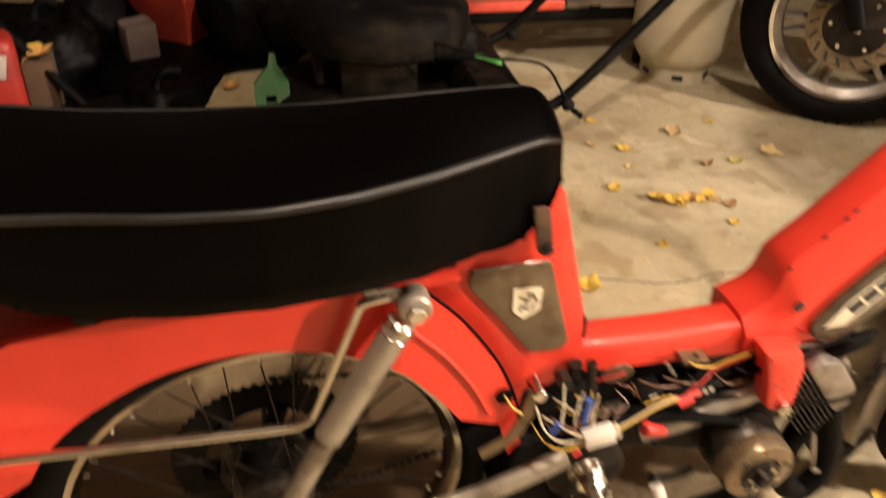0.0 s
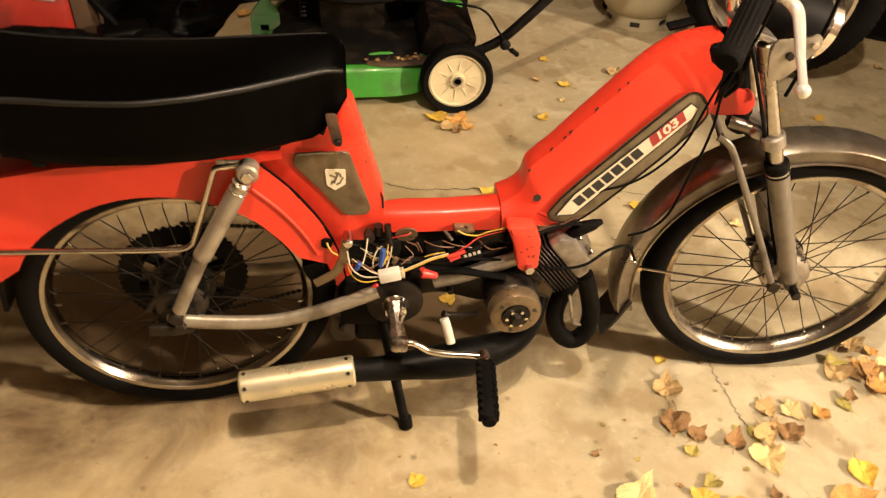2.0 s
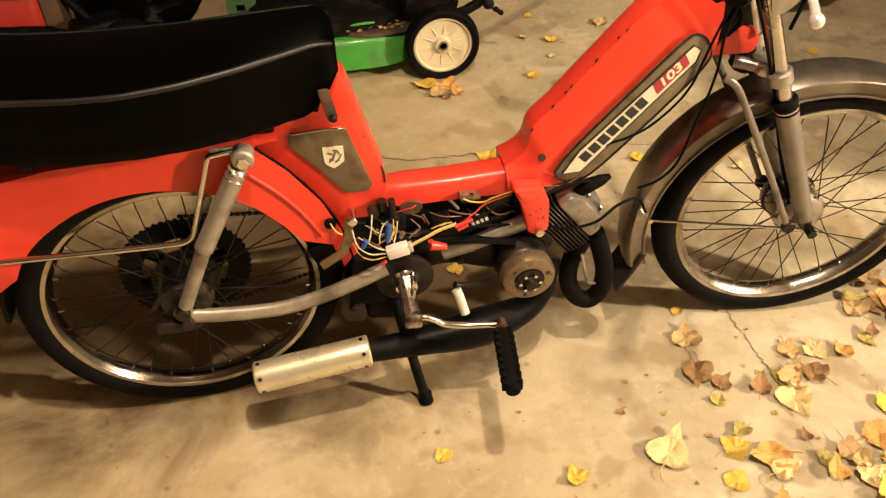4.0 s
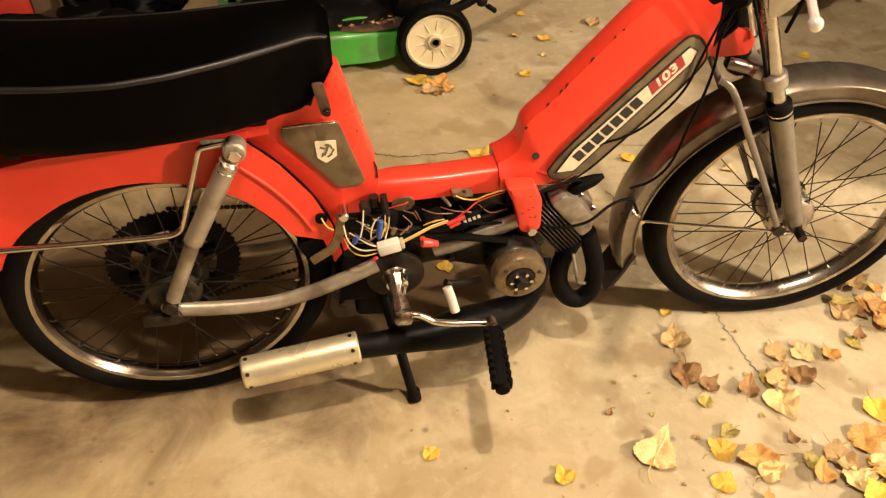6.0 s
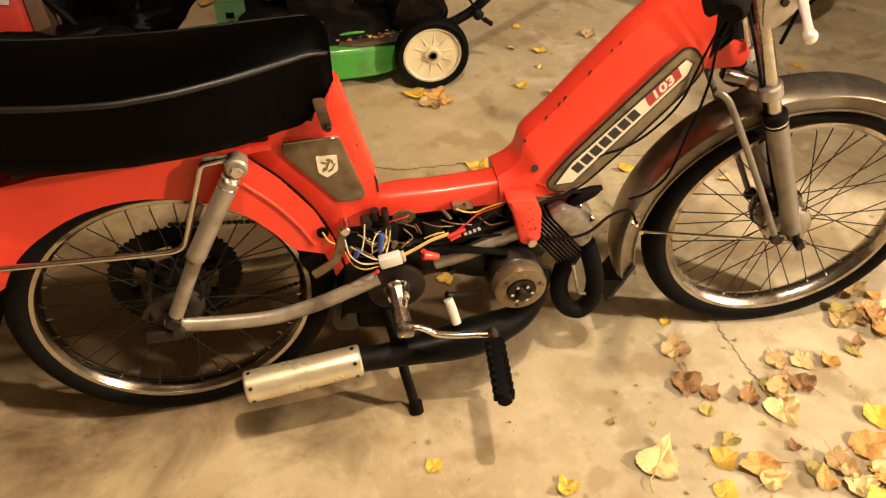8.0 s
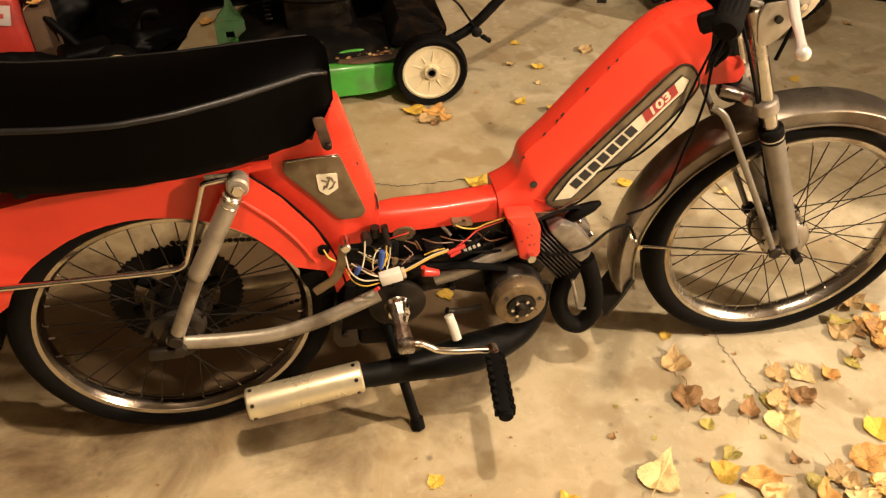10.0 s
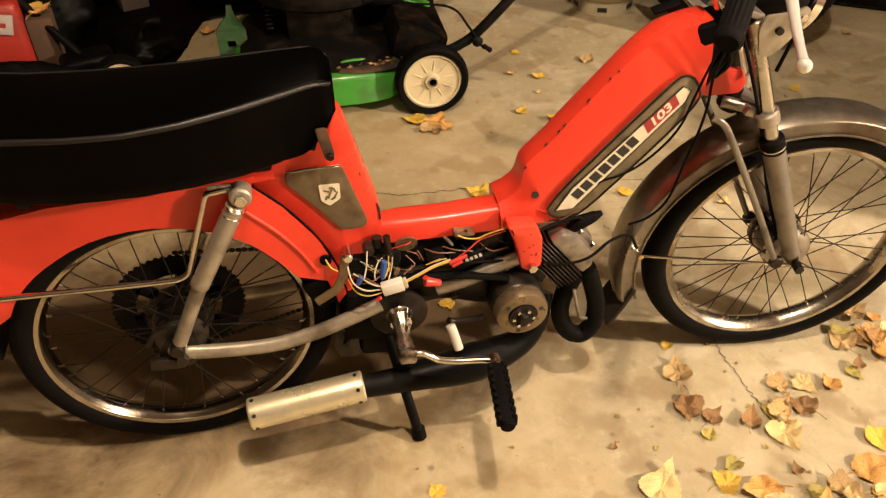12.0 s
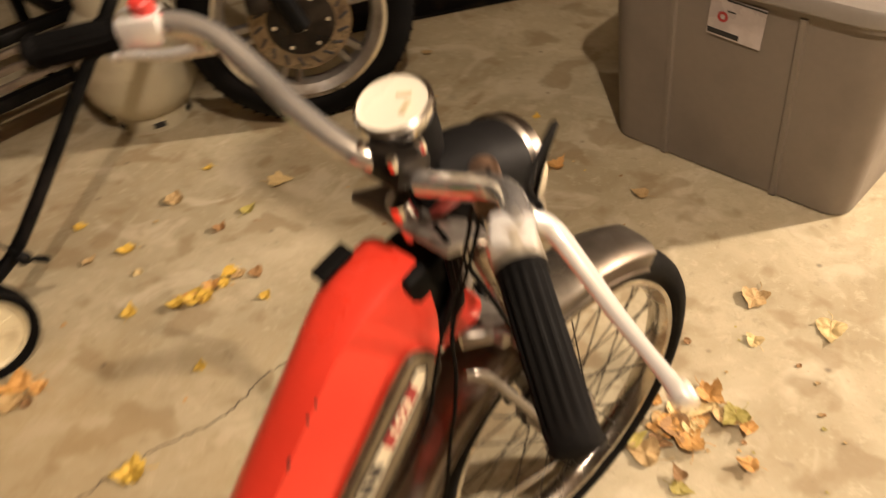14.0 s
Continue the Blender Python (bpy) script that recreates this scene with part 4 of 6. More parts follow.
    part("brake_cable", tube([(0.86, -0.05, 0.80), (0.90, -0.07, 0.70), (0.945, -0.062, 0.60), (0.99, -0.046, 0.50), (1.03, -0.044, 0.40), (1.06, -0.046, 0.31)], 0.0028, 8), RUBBER, root, "black brake cable")
    part("speedo_cable", tube([(0.93, -0.02, 0.80), (0.95, -0.03, 0.68), (0.975, -0.036, 0.56), (1.02, -0.036, 0.42), (1.07, -0.03, 0.31)], 0.003, 8), RUBBER, root, "black speedometer cable")
    turned = Matrix.Translation((0.93, 0, 0.585)) @ Matrix.Rotation(radians(-4.9), 4, Vector((-0.065, 0, 0.215))) @ Matrix.Translation((-0.93, 0, -0.585))
    for ob in (wheel, fender, *legs):
        ob.matrix_basis = turned
    part("front_spring", rod((1.035, -0.028, 0.345), (1.06, -0.028, 0.32), 0.011, seg=14), BLACK, wheel)


def bars(root):
    # headlamp brackets, headlamp, dial
    for s in (-1, 1):
        ear = [(0.914, 0.700), (0.905, 0.741), (0.910, 0.764), (0.954, 0.766), (0.969, 0.773), (0.979, 0.766), (0.979, 0.752), (0.963, 0.730), (0.945, 0.708), (0.930, 0.698)]
        e = part("headlamp_ear", plate(rounded(ear, 0.008), s * 0.0715 - 0.002, s * 0.0715 + 0.002, 0.001), SILVER, root, "dull silver pressed headlamp bracket")
        part("ear_bolt", rod((0.968, s * 0.079, 0.757), (0.968, s * 0.066, 0.757), 0.006, seg=10, bevel=0.001), CHROME, e)
        part("ear_bolt", rod((0.935, s * 0.079, 0.740), (0.935, s * 0.066, 0.740), 0.006, seg=10), GREASY, e)
    ax = frame_of((0.912, 0.006, 0.786), (1.027, 0.006, 0.742)) @ Matrix.Diagonal((0.88, 0.88, 1.0, 1))
    lamp = part("headlamp", lathe([(0.0, -0.012), (0.03, -0.008), (0.048, 0.012), (0.054, 0.045), (0.056, 0.095), (0.052, 0.098)], ax, 36), PLASTIC, root, "black round headlamp shell")
    part("headlamp_rim", lathe([(0.0555, 0.088), (0.0605, 0.092), (0.061, 0.106), (0.055, 0.110), (0.053, 0.104)], ax, 36, True), CHROME, lamp, "chromed headlamp rim")
    part("lens", lathe([(0.0, 0.122), (0.03, 0.117), (0.054, 0.104)], ax, 36), GLASS_CREAM, lamp, "frosted headlamp lens")
    dial_ax = frame_of((0.914, 0.026, 0.803), (0.894, 0.024, 0.872))
    dial = part("speedometer", lathe([(0.0, 0), (0.029, 0.002), (0.032, 0.03), (0.0335, 0.062)], dial_ax, 32), PLASTIC, root, "black speedometer with cream face")
    part("dial_rim", lathe([(0.0335, 0.058), (0.036, 0.062), (0.036, 0.072), (0.032, 0.075)], dial_ax, 32, True), CHROME, dial)
    part("dial_face", lathe([(0.0, 0.0735), (0.0325, 0.0725)], dial_ax, 32), GLASS_CREAM, dial, "cream dial face under glass")
    part("dial_marks", cube((0.014, 0.004, 0.0008), dial_ax @ pose(0.004, 0.012, 0.0745, 0, 0, 30), bm=cube((0.006, 0.016, 0.0008), dial_ax @ pose(0.014, 0.0, 0.0745, 0, 0, 12))), CREAM_PL, dial)
    # handlebar
    right = [(0.868, -0.030, 0.830), (0.868, -0.070, 0.846), (0.858, -0.118, 0.872), (0.840, -0.152, 0.890), (0.818, -0.175, 0.896), (0.797, -0.195, 0.885), (0.731, -0.290, 0.850)]
    left = [(0.862, 0.004, 0.838), (0.846, 0.035, 0.850), (0.842, 0.09, 0.868), (0.845, 0.14, 0.884), (0.840, 0.19, 0.907), (0.822, 0.228, 0.917), (0.787, 0.258, 0.914), (0.722, 0.312, 0.904)]
    hb = part("handlebar", tube(right[:6], 0.011, 14, 5), BAR_CHROME, root, "chromed handlebar")
    part("bar_half", tube(left, 0.0115, 14, 5), BAR_CHROME, hb)
    part("bar_clamp", cube((0.04, 0.05, 0.028), pose(0.868, 0, 0.838, 0, 15, 0), 0.006), GREASY, hb)
    for x, y in ((0.853, -0.018), (0.853, 0.018), (0.884, -0.018), (0.884, 0.018)):
        part("clamp_bolt", rod((x, y, 0.848), (x - 0.004, y, 0.860), 0.005, seg=8, bevel=0.001), CHROME, hb)
    for pts, s in ((right, -1), (left, 1)):
        a, b = Vector(pts[-2]), Vector(pts[-1])
        d = (b - a).normalized()
        grip = part("grip", grip_mesh(a, b), RUBBER, hb, "black ribbed rubber twist grip")
        part("grip_collar", rod(a - d * 0.022, a + d * 0.002, 0.0175, seg=24, bevel=0.003), SILVER, grip)
        lever = [a + Vector(q) for q in ((0.052, -s * 0.048, -0.018), (0.072, -s * 0.032, -0.034), (0.066, s * 0.000, -0.047), (0.054, s * 0.037, -0.059), (0.042, s * 0.073, -0.066), (0.029, s * 0.107, -0.070))]
        lv = part("brake_lever", tube(lever, 0.0068, 10, 6, flat=1.0, radii=(0.008, 0.0085, 0.0075, 0.0065, 0.0055, 0.0065)), LEVER, hb, "polished alloy brake lever with ball end")
        end = lever[-1]
        ball = bmesh.new()
        bmesh.ops.create_uvsphere(ball, u_segments=18, v_segments=12, radius=0.0092, matrix=Matrix.Translation(end))
        part("lever_ball", ball, LEVER, lv)
        part("lever_mount", tube([a - d * 0.02, a - d * 0.016 + Vector((0.025, -s * 0.016, -0.006)), a + Vector((0.055, -s * 0.045, -0.02))], 0.0105, 12), LEVER, lv)
        if s < 0:
            part("control_block", cube((0.034, 0.032, 0.03), Matrix.Translation(a - d * 0.018) @ pose(0, 0, 0, 0, 0, 40), 0.007), LEVER, hb, "pale alloy throttle housing")
            part("lever_cable", tube([a - d * 0.02 + Vector((0.03, 0, 0.006)), a + Vector((0.07, 0.05, 0.0)), (0.955, -0.10, 0.87), (0.985, -0.06, 0.78), (0.965, -0.05, 0.66)], 0.003, 8), RUBBER, hb)
        else:
            part("switch_block", cube((0.04, 0.036, 0.03), Matrix.Translation(a - d * 0.018) @ pose(0, 0, 0, 0, 0, -40), 0.006), LEVER, hb, "pale alloy switch housing")
            part("red_switch", rod(a - d * 0.025 + Vector((0, 0, 0.012)), a - d * 0.025 + Vector((-0.002, -0.002, 0.028)), 0.011, seg=16, bevel=0.003), WIRE_R, hb, "red push switch")
    part("red_tag", cube((0.014, 0.008, 0.115), frame_of((0.903, -0.004, 0.760), (0.864, -0.084, 0.853)) @ pose(0, 0, 0.062), 0.002), WIRE_R, root, "red plastic strip at the bars")
    part("rusty_stay", tube([(0.893, -0.078, 0.850), (0.876, -0.096, 0.856), (0.856, -0.118, 0.858)], 0.0130, 12), RUST, hb, "rusty handlebar sleeve")
    part("control_cable", tube([(0.862, -0.10, 0.872), (0.868, -0.075, 0.78), (0.850, -0.056, 0.68), (0.837, -0.050, 0.618), (0.828, -0.050, 0.585), (0.808, -0.050, 0.552), (0.773, -0.050, 0.518), (0.739, -0.050, 0.500), (0.709, -0.046, 0.489), (0.687, -0.040, 0.470)], 0.0020, 8), RUBBER, root, "black control cable")
    part("control_cable", tube([(0.875, -0.10, 0.872), (0.880, -0.075, 0.78), (0.861, -0.058, 0.679), (0.861, -0.056, 0.614), (0.854, -0.056, 0.560), (0.845, -0.055, 0.520), (0.828, -0.055, 0.444), (0.801, -0.052, 0.407), (0.770, -0.045, 0.390)], 0.0022, 8), RUBBER, root, "black control cable")
    part("wire_loom", tube([(0.900, -0.02, 0.75), (0.892, -0.035, 0.70), (0.872, -0.036, 0.665), (0.862, -0.03, 0.64)], 0.006, 8), PLASTIC, root, "black wire loom")
    part("wire_loom", tube([(0.885, -0.03, 0.77), (0.878, -0.046, 0.72), (0.890, -0.042, 0.68), (0.878, -0.03, 0.65)], 0.004, 8), PLASTIC, root, "black wire loom")


def grip_mesh(a, b):
    """A fluted rubber sleeve with flanged ends, in one piece."""
    length, m, n = (b - a).length, frame_of(a, b), 60
    rows = []
    for r, h, flute in ((0.0125, 0, 0), (0.0172, 0.0005, 0), (0.0172, 0.006, 0), (0.0150, 0.008, 0), (0.0150, 0.010, 1), (0.0150, length * 0.5, 1), (0.0150, length - 0.012, 1), (0.0150, length - 0.009, 0), (0.0166, length - 0.007, 0), (0.0166, length + 0.001, 0), (0.0125, length + 0.006, 0)):
        rows.append([m @ Vector(((r + flute * (0.0011 if k % 4 < 2 else -0.0004)) * math.cos(2 * math.pi * k / n), (r + flute * (0.0011 if k % 4 < 2 else -0.0004)) * math.sin(2 * math.pi * k / n), h)) for k in range(n)])
    return skin(rows)


def engine(root):
    axis = Vector((0.79, 0, 0.61)).normalized()
    across = Vector((-axis.z, 0, axis.x))
    base = Vector((0.6385, -0.008, 0.328))
    rot = Matrix((axis, (0, 1, 0), across)).transposed().to_4x4()
    eng = part("engine", crankcase(), GREASY, root, "greasy dark engine casing")
    part("casing_rail", tube([(0.440, -0.040, 0.300), (0.483, -0.045, 0.314), (0.540, -0.046, 0.335), (0.592, -0.042, 0.352)], 0.0155, 14, flat=0.7), ALLOY, eng, "pale cast alloy rail")
    for k in range(-3, 5):
        p = base + axis * (0.0062 * k)
        part("cooling_fin", cube((0.0024, 0.105, 0.112 - 0.004 * max(0, -k)), Matrix.Translation(p) @ rot, 0.0008, 1), GREASY, eng)
    part("barrel", rod(base - axis * 0.05, base + axis * 0.03, 0.042, seg=28), GREASY, eng)
    head = base + axis * 0.029
    outline = [(head.x + axis.x * u + across.x * v, head.z + axis.z * u + across.z * v) for u, v in ((0, -0.050), (0, 0.052), (0.026, 0.050), (0.040, 0.030), (0.040, -0.026), (0.024, -0.048))]
    hd = part("cylinder_head", plate(rounded(outline, 0.008), -0.062, 0.045, 0.006), ALLOY, eng, "pale cast cylinder head")
    part("head_step", cube((0.016, 0.06, 0.04), Matrix.Translation(head + axis * 0.044) @ rot, 0.005), ALLOY, hd)
    head = base + axis * 0.054
    for s in (-1, 1):
        for q in (-1, 1):
            p = head + across * (0.020 * q) + Vector((0, 0.036 * s, 0))
            part("head_nut", rod(p + axis * 0.014, p + axis * 0.024, 0.0062, seg=6, bevel=0.001), CHROME, hd)
    part("head_cover", cube((0.034, 0.05, 0.022), Matrix.Translation(base + axis * 0.030 + across * 0.066) @ rot, 0.008), ALLOY, eng)
    cap = part("plug_cap", tube([(0.668, -0.040, 0.392), (0.684, -0.044, 0.408), (0.702, -0.045, 0.416), (0.720, -0.045, 0.424)], 0.012, 14, radii=(0.009, 0.0125, 0.0115, 0.0095, 0.004)), RUBBER, eng, "black rubber spark plug cap")
    part("plug_lead", tube([(0.69, -0.044, 0.412), (0.675, -0.05, 0.424), (0.64, -0.052, 0.420), (0.60, -0.062, 0.414), (0.56, -0.055, 0.398)], 0.003, 8), RUBBER, cap)
    # variator drum
    vx, vz = 0.577, 0.267
    drum_prof = [(0.02, 0.0), (0.047, 0.002), (0.0500, 0.006), (0.0500, 0.012), (0.0485, 0.014), (0.0485, 0.028), (0.046, 0.032), (0.0465, 0.036), (0.047, 0.046), (0.044, 0.0515), (0.0385, 0.053), (0.026, 0.0535), (0.0255, 0.049), (0.0, 0.049)]
    m = Matrix.Translation((vx, -0.036, vz)) @ pose(0, 0, 0, 90) @ Matrix.Diagonal((1, 1, 1.25, 1))
    dr = part("variator", lathe([(r, h) for r, h in drum_prof[:7]], m, 48), STEEL, eng, "worn metal variator drum with a tan face")
    part("variator_face", lathe([(0.0455, 0.031)] + drum_prof[7:], m, 48), DISC, dr)
    part("variator_boss", lathe([(0.0245, 0.050), (0.024, 0.056), (0.012, 0.057), (0.009, 0.066), (0.0, 0.067)], m, 28), GREASY, dr)
    for k in range(3):
        a = radians(120 * k + 20)
        part("face_hole", rod(m @ Vector((0.034 * math.cos(a), 0.034 * math.sin(a), 0.0525)), m @ Vector((0.034 * math.cos(a), 0.034 * math.sin(a), 0.0542)), 0.0038, seg=12), DARK_INK, dr)
    for k in range(6):
        a = radians(60 * k)
        part("boss_bolt", rod(m @ Vector((0.017 * math.cos(a), 0.017 * math.sin(a), 0.055)), m @ Vector((0.017 * math.cos(a), 0.017 * math.sin(a), 0.061)), 0.0032, seg=6), CHROME, dr)
    part("drive_belt", tube([(0.56, -0.062, 0.322), (0.47, -0.052, 0.335), (0.38, -0.045, 0.338)], 0.006, 8, flat=1.4), RUBBER, eng)
    # intake hose loop in front
    part("hose", tube([(0.692, -0.03, 0.280), (0.673, -0.034, 0.236), (0.669, -0.037, 0.190), (0.685, -0.039, 0.147), (0.712, -0.04, 0.131), (0.734, -0.038, 0.152), (0.738, -0.035, 0.196), (0.728, -0.032, 0.242), (0.712, -0.03, 0.290)], 0.0168, 18), RUBBER, eng, "thick black rubber hose loop")
    part("pinch_clip", tube([(0.684, -0.052, 0.262), (0.691, -0.058, 0.228), (0.700, -0.058, 0.196), (0.714, -0.056, 0.188)], 0.0030, 8), ALLOY, eng)
    part("throttle_cable", tube([(0.40, -0.045, 0.348), (0.45, -0.052, 0.358), (0.488, -0.056, 0.362), (0.545, -0.050, 0.352), (0.600, -0.050, 0.346), (0.640, -0.072, 0.346), (0.69, -0.078, 0.356), (0.735, -0.06, 0.372), (0.775, -0.045, 0.366), (0.795, -0.042, 0.33)], 0.0026, 8), RUBBER, root, "black cable sheath")
    part("belt_guard", cube((0.27, 0.05, 0.062), pose(0.445, 0.005, 0.366, 0, -2, 0), 0.014), BLACK, eng)
    part("carburettor", cube((0.06, 0.05, 0.05), pose(0.535, 0.0, 0.378, 0, -10, 0), 0.01), GREASY, eng)
    part("air_box", cube((0.10, 0.05, 0.06), pose(0.335, 0.0, 0.355, 0, 4, 0), 0.012), PLASTIC, eng)
    part("fan_shroud", cube((0.16, 0.05, 0.07), pose(0.50, 0.012, 0.372, 0, -4, 0), 0.014), BLACK, eng)
    part("kick_lever", tube([(0.455, -0.066, 0.244), (0.465, -0.064, 0.238), (0.491, -0.060, 0.232), (0.519, -0.050, 0.226)], 0.0062, 10), GREASY, eng)
    part("white_sleeve", tube([(0.455, -0.080, 0.246), (0.460, -0.086, 0.230), (0.468, -0.092, 0.196)], 0.0085, 12, flat=0.7), WHITE_PL, eng, "white plastic sleeve")
    part("mount_block", cube((0.085, 0.075, 0.11), pose(0.318, 0, 0.245, 0, 8, 0), 0.012), BLACK, eng)
    part("stand_housing", cube((0.072, 0.075, 0.075), pose(0.338, 0.002, 0.186, 0, 6, 0), 0.010), BLACK, eng, "black housing of the stand pivot")
    part("pivot_plate", plate(rounded([(0.262, 0.236), (0.296, 0.240), (0.300, 0.158), (0.292, 0.150), (0.262, 0.154), (0.254, 0.176)], 0.005), -0.032, -0.026, 0.0015), STEEL, eng, "dull grey steel pivot plate")
    part("pivot_plate", plate(rounded([(0.262, 0.236), (0.296, 0.240), (0.300, 0.158), (0.292, 0.150), (0.262, 0.154), (0.254, 0.176)], 0.005), 0.026, 0.032, 0.0015), STEEL, eng)
    part("pivot_bolt", rod((0.276, -0.040, 0.190), (0.276, 0.040, 0.190), 0.006, seg=10, bevel=0.001), GREASY, eng)


def crankcase():
    side = [(0.335, 0.285), (0.36, 0.332), (0.44, 0.338), (0.54, 0.350), (0.59, 0.366), (0.632, 0.360), (0.642, 0.272), (0.60, 0.235), (0.53, 0.232), (0.45, 0.262), (0.385, 0.250)]
    bm = plate(rounded(side, 0.02), -0.030, 0.045, 0.008)
    for x, z in ((0.36, 0.31), (0.43, 0.325), (0.52, 0.338), (0.47, 0.27)):
        rod((x, -0.04, z), (x, -0.028, z), 0.006, seg=6, bm=bm)
    return bm


def wiring(root):
    plug = part("wire_connector", cube((0.036, 0.016, 0.020), pose(0.360, -0.086, 0.360, 0, -12, 0), 0.002), WHITE_PL, root, "white plastic wire connector")
    part("connector_row", cube((0.006, 0.012, 0.014), pose(0.381, -0.086, 0.3645, 0, -12, 0), 0.001), WIRE_W, plug)

    def wire(points, mat, r=0.0012):
        part("wire", tube(points, r, 6, 5), mat, root, "loose thin coloured wire")

    wire([(0.326, -0.05, 0.410), (0.322, -0.066, 0.392), (0.316, -0.08, 0.380)], WIRE_W)
    wire([(0.292, -0.06, 0.392), (0.297, -0.08, 0.375), (0.315, -0.088, 0.361), (0.342, -0.086, 0.356)], WIRE_W, 0.0014)
    wire([(0.290, -0.06, 0.365), (0.300, -0.08, 0.354), (0.318, -0.09, 0.350), (0.342, -0.088, 0.351)], WIRE_Y)
    wire([(0.300, -0.066, 0.380), (0.316, -0.08, 0.376), (0.329, -0.087, 0.370), (0.343, -0.086, 0.362)], WIRE_W, 0.0014)
    wire([(0.333, -0.078, 0.370), (0.334, -0.074, 0.384), (0.341, -0.065, 0.396), (0.352, -0.05, 0.394)], WIRE_W)
    wire([(0.308, -0.07, 0.381), (0.325, -0.084, 0.377), (0.338, -0.086, 0.366)], WIRE_BR)
    wire([(0.296, -0.06, 0.375), (0.312, -0.078, 0.368), (0.330, -0.082, 0.374), (0.348, -0.066, 0.372)], WIRE_BR)
    wire([(0.345, -0.07, 0.362), (0.350, -0.074, 0.372), (0.356, -0.066, 0.382), (0.360, -0.05, 0.398)], WIRE_Y)
    wire([(0.365, -0.06, 0.398), (0.362, -0.064, 0.38), (0.355, -0.078, 0.368)], WIRE_W)
    for k, mat in enumerate((WIRE_Y, WIRE_Y, WIRE_W)):
        o = 0.0022 * k
        wire([(0.383, -0.086, 0.365 + o), (0.406, -0.081, 0.372 + o), (0.430, -0.075, 0.379 + o), (0.458, -0.07, 0.383 + o)], mat, 0.0011)
    wire([(0.418, -0.07, 0.382), (0.435, -0.071, 0.389), (0.452, -0.07, 0.390)], WIRE_Y, 0.0011)
    wire([(0.472, -0.065, 0.385), (0.492, -0.060, 0.396), (0.512, -0.050, 0.403), (0.556, -0.044, 0.411)], WIRE_R)
    wire([(0.474, -0.052, 0.420), (0.489, -0.050, 0.410), (0.508, -0.050, 0.407), (0.526, -0.048, 0.412), (0.562, -0.045, 0.418)], WIRE_Y, 0.0014)
    wire([(0.366, -0.046, 0.405), (0.380, -0.05, 0.412), (0.395, -0.05, 0.416), (0.402, -0.04, 0.420)], WIRE_R)
    wire([(0.39, -0.05, 0.40), (0.405, -0.056, 0.396), (0.41, -0.056, 0.384)], WIRE_BR)
    wire([(0.60, -0.05, 0.424), (0.64, -0.05, 0.421), (0.668, -0.047, 0.433), (0.69, -0.044, 0.442)], WIRE_BR)
    rng = random.Random(41)
    for k in range(16):
        x, z = rng.uniform(0.29, 0.40), rng.uniform(0.345, 0.385)
        p = [Vector((x, -0.055, z + 0.02))]
        for q in range(3):
            p.append(p[-1] + Vector((rng.uniform(-0.012, 0.022), rng.uniform(-0.012, 0.008), rng.uniform(-0.018, 0.006))))
        wire(p, rng.choice((WIRE_BR, WIRE_BR, PLASTIC, PLASTIC, WIRE_W, WIRE_Y)), rng.uniform(0.0009, 0.0014))
    for k in range(6):
        x = 0.42 + 0.03 * k
        wire([(x, -0.045, 0.395), (x + 0.02, -0.056, 0.385 + rng.uniform(-0.01, 0.01)), (x + 0.05, -0.05, 0.392 + rng.uniform(-0.012, 0.006))], rng.choice((WIRE_BR, PLASTIC, PLASTIC)), 0.0013)
    part("bullet_plug", rod((0.456, -0.071, 0.380), (0.486, -0.068, 0.389), 0.0036, seg=10, bevel=0.001), WIRE_R, root, "red push-on wire plug")
    part("bullet_plug", rod((0.460, -0.073, 0.374), (0.478, -0.071, 0.381), 0.0030, seg=10, bevel=0.001), WIRE_R, root, "red push-on wire plug")
    part("bullet_plug", rod((0.346, -0.071, 0.367), (0.351, -0.066, 0.399), 0.0052, seg=10, bevel=0.001), WIRE_B, root, "blue push-on wire plug")
    part("bullet_plug", rod((0.305, -0.081, 0.370), (0.312, -0.081, 0.384), 0.0040, seg=10, bevel=0.001), WIRE_B, root, "blue push-on wire plug")
    part("bullet_plug", rod((0.332, -0.088, 0.336), (0.340, -0.088, 0.342), 0.0036, seg=10, bevel=0.001), WIRE_R, root, "red push-on wire plug")
    part("wire_nut", rod((0.412, -0.090, 0.365), (0.438, -0.090, 0.357), 0.0088, 0.0058, seg=10, bevel=0.001), WIRE_R, root, "red wire nut")
    part("wire_nut", rod((0.413, -0.090, 0.374), (0.417, -0.090, 0.361), 0.0045, seg=10), WIRE_R, root, "red wire nut")
    part("brass_tag", rod((0.390, -0.047, 0.411), (0.390, -0.044, 0.412), 0.0185, seg=24), DISC, root, "round pale metal tag")
    part("coil_block", cube((0.055, 0.03, 0.030), pose(0.492, -0.036, 0.362, 0, -22, 0), 0.006), PLASTIC, root, "black ignition coil with pale marks")
    for k in range(4):
        part("print_bar", cube((0.005, 0.0006, 0.007), pose(0.490 + 0.0075 * k, -0.0516, 0.364 + 0.0026 * k, 0, -20, 0)), WHITE_PL, root)
    part("print_bar", cube((0.010, 0.0006, 0.004), pose(0.440, -0.0516, 0.372, 0, -16, 0)), WHITE_PL, root)
    part("coil_mount", cube((0.03, 0.03, 0.02), pose(0.44, -0.036, 0.366, 0, -16, 0), 0.004), PLASTIC, root)
    part("grey_post", rod((0.359, -0.040, 0.428), (0.363, -0.045, 0.385), 0.006, seg=10), GREASY, root)
    part("grey_post", rod((0.455, -0.036, 0.408), (0.468, -0.036, 0.388), 0.003, seg=8), ALLOY, root)
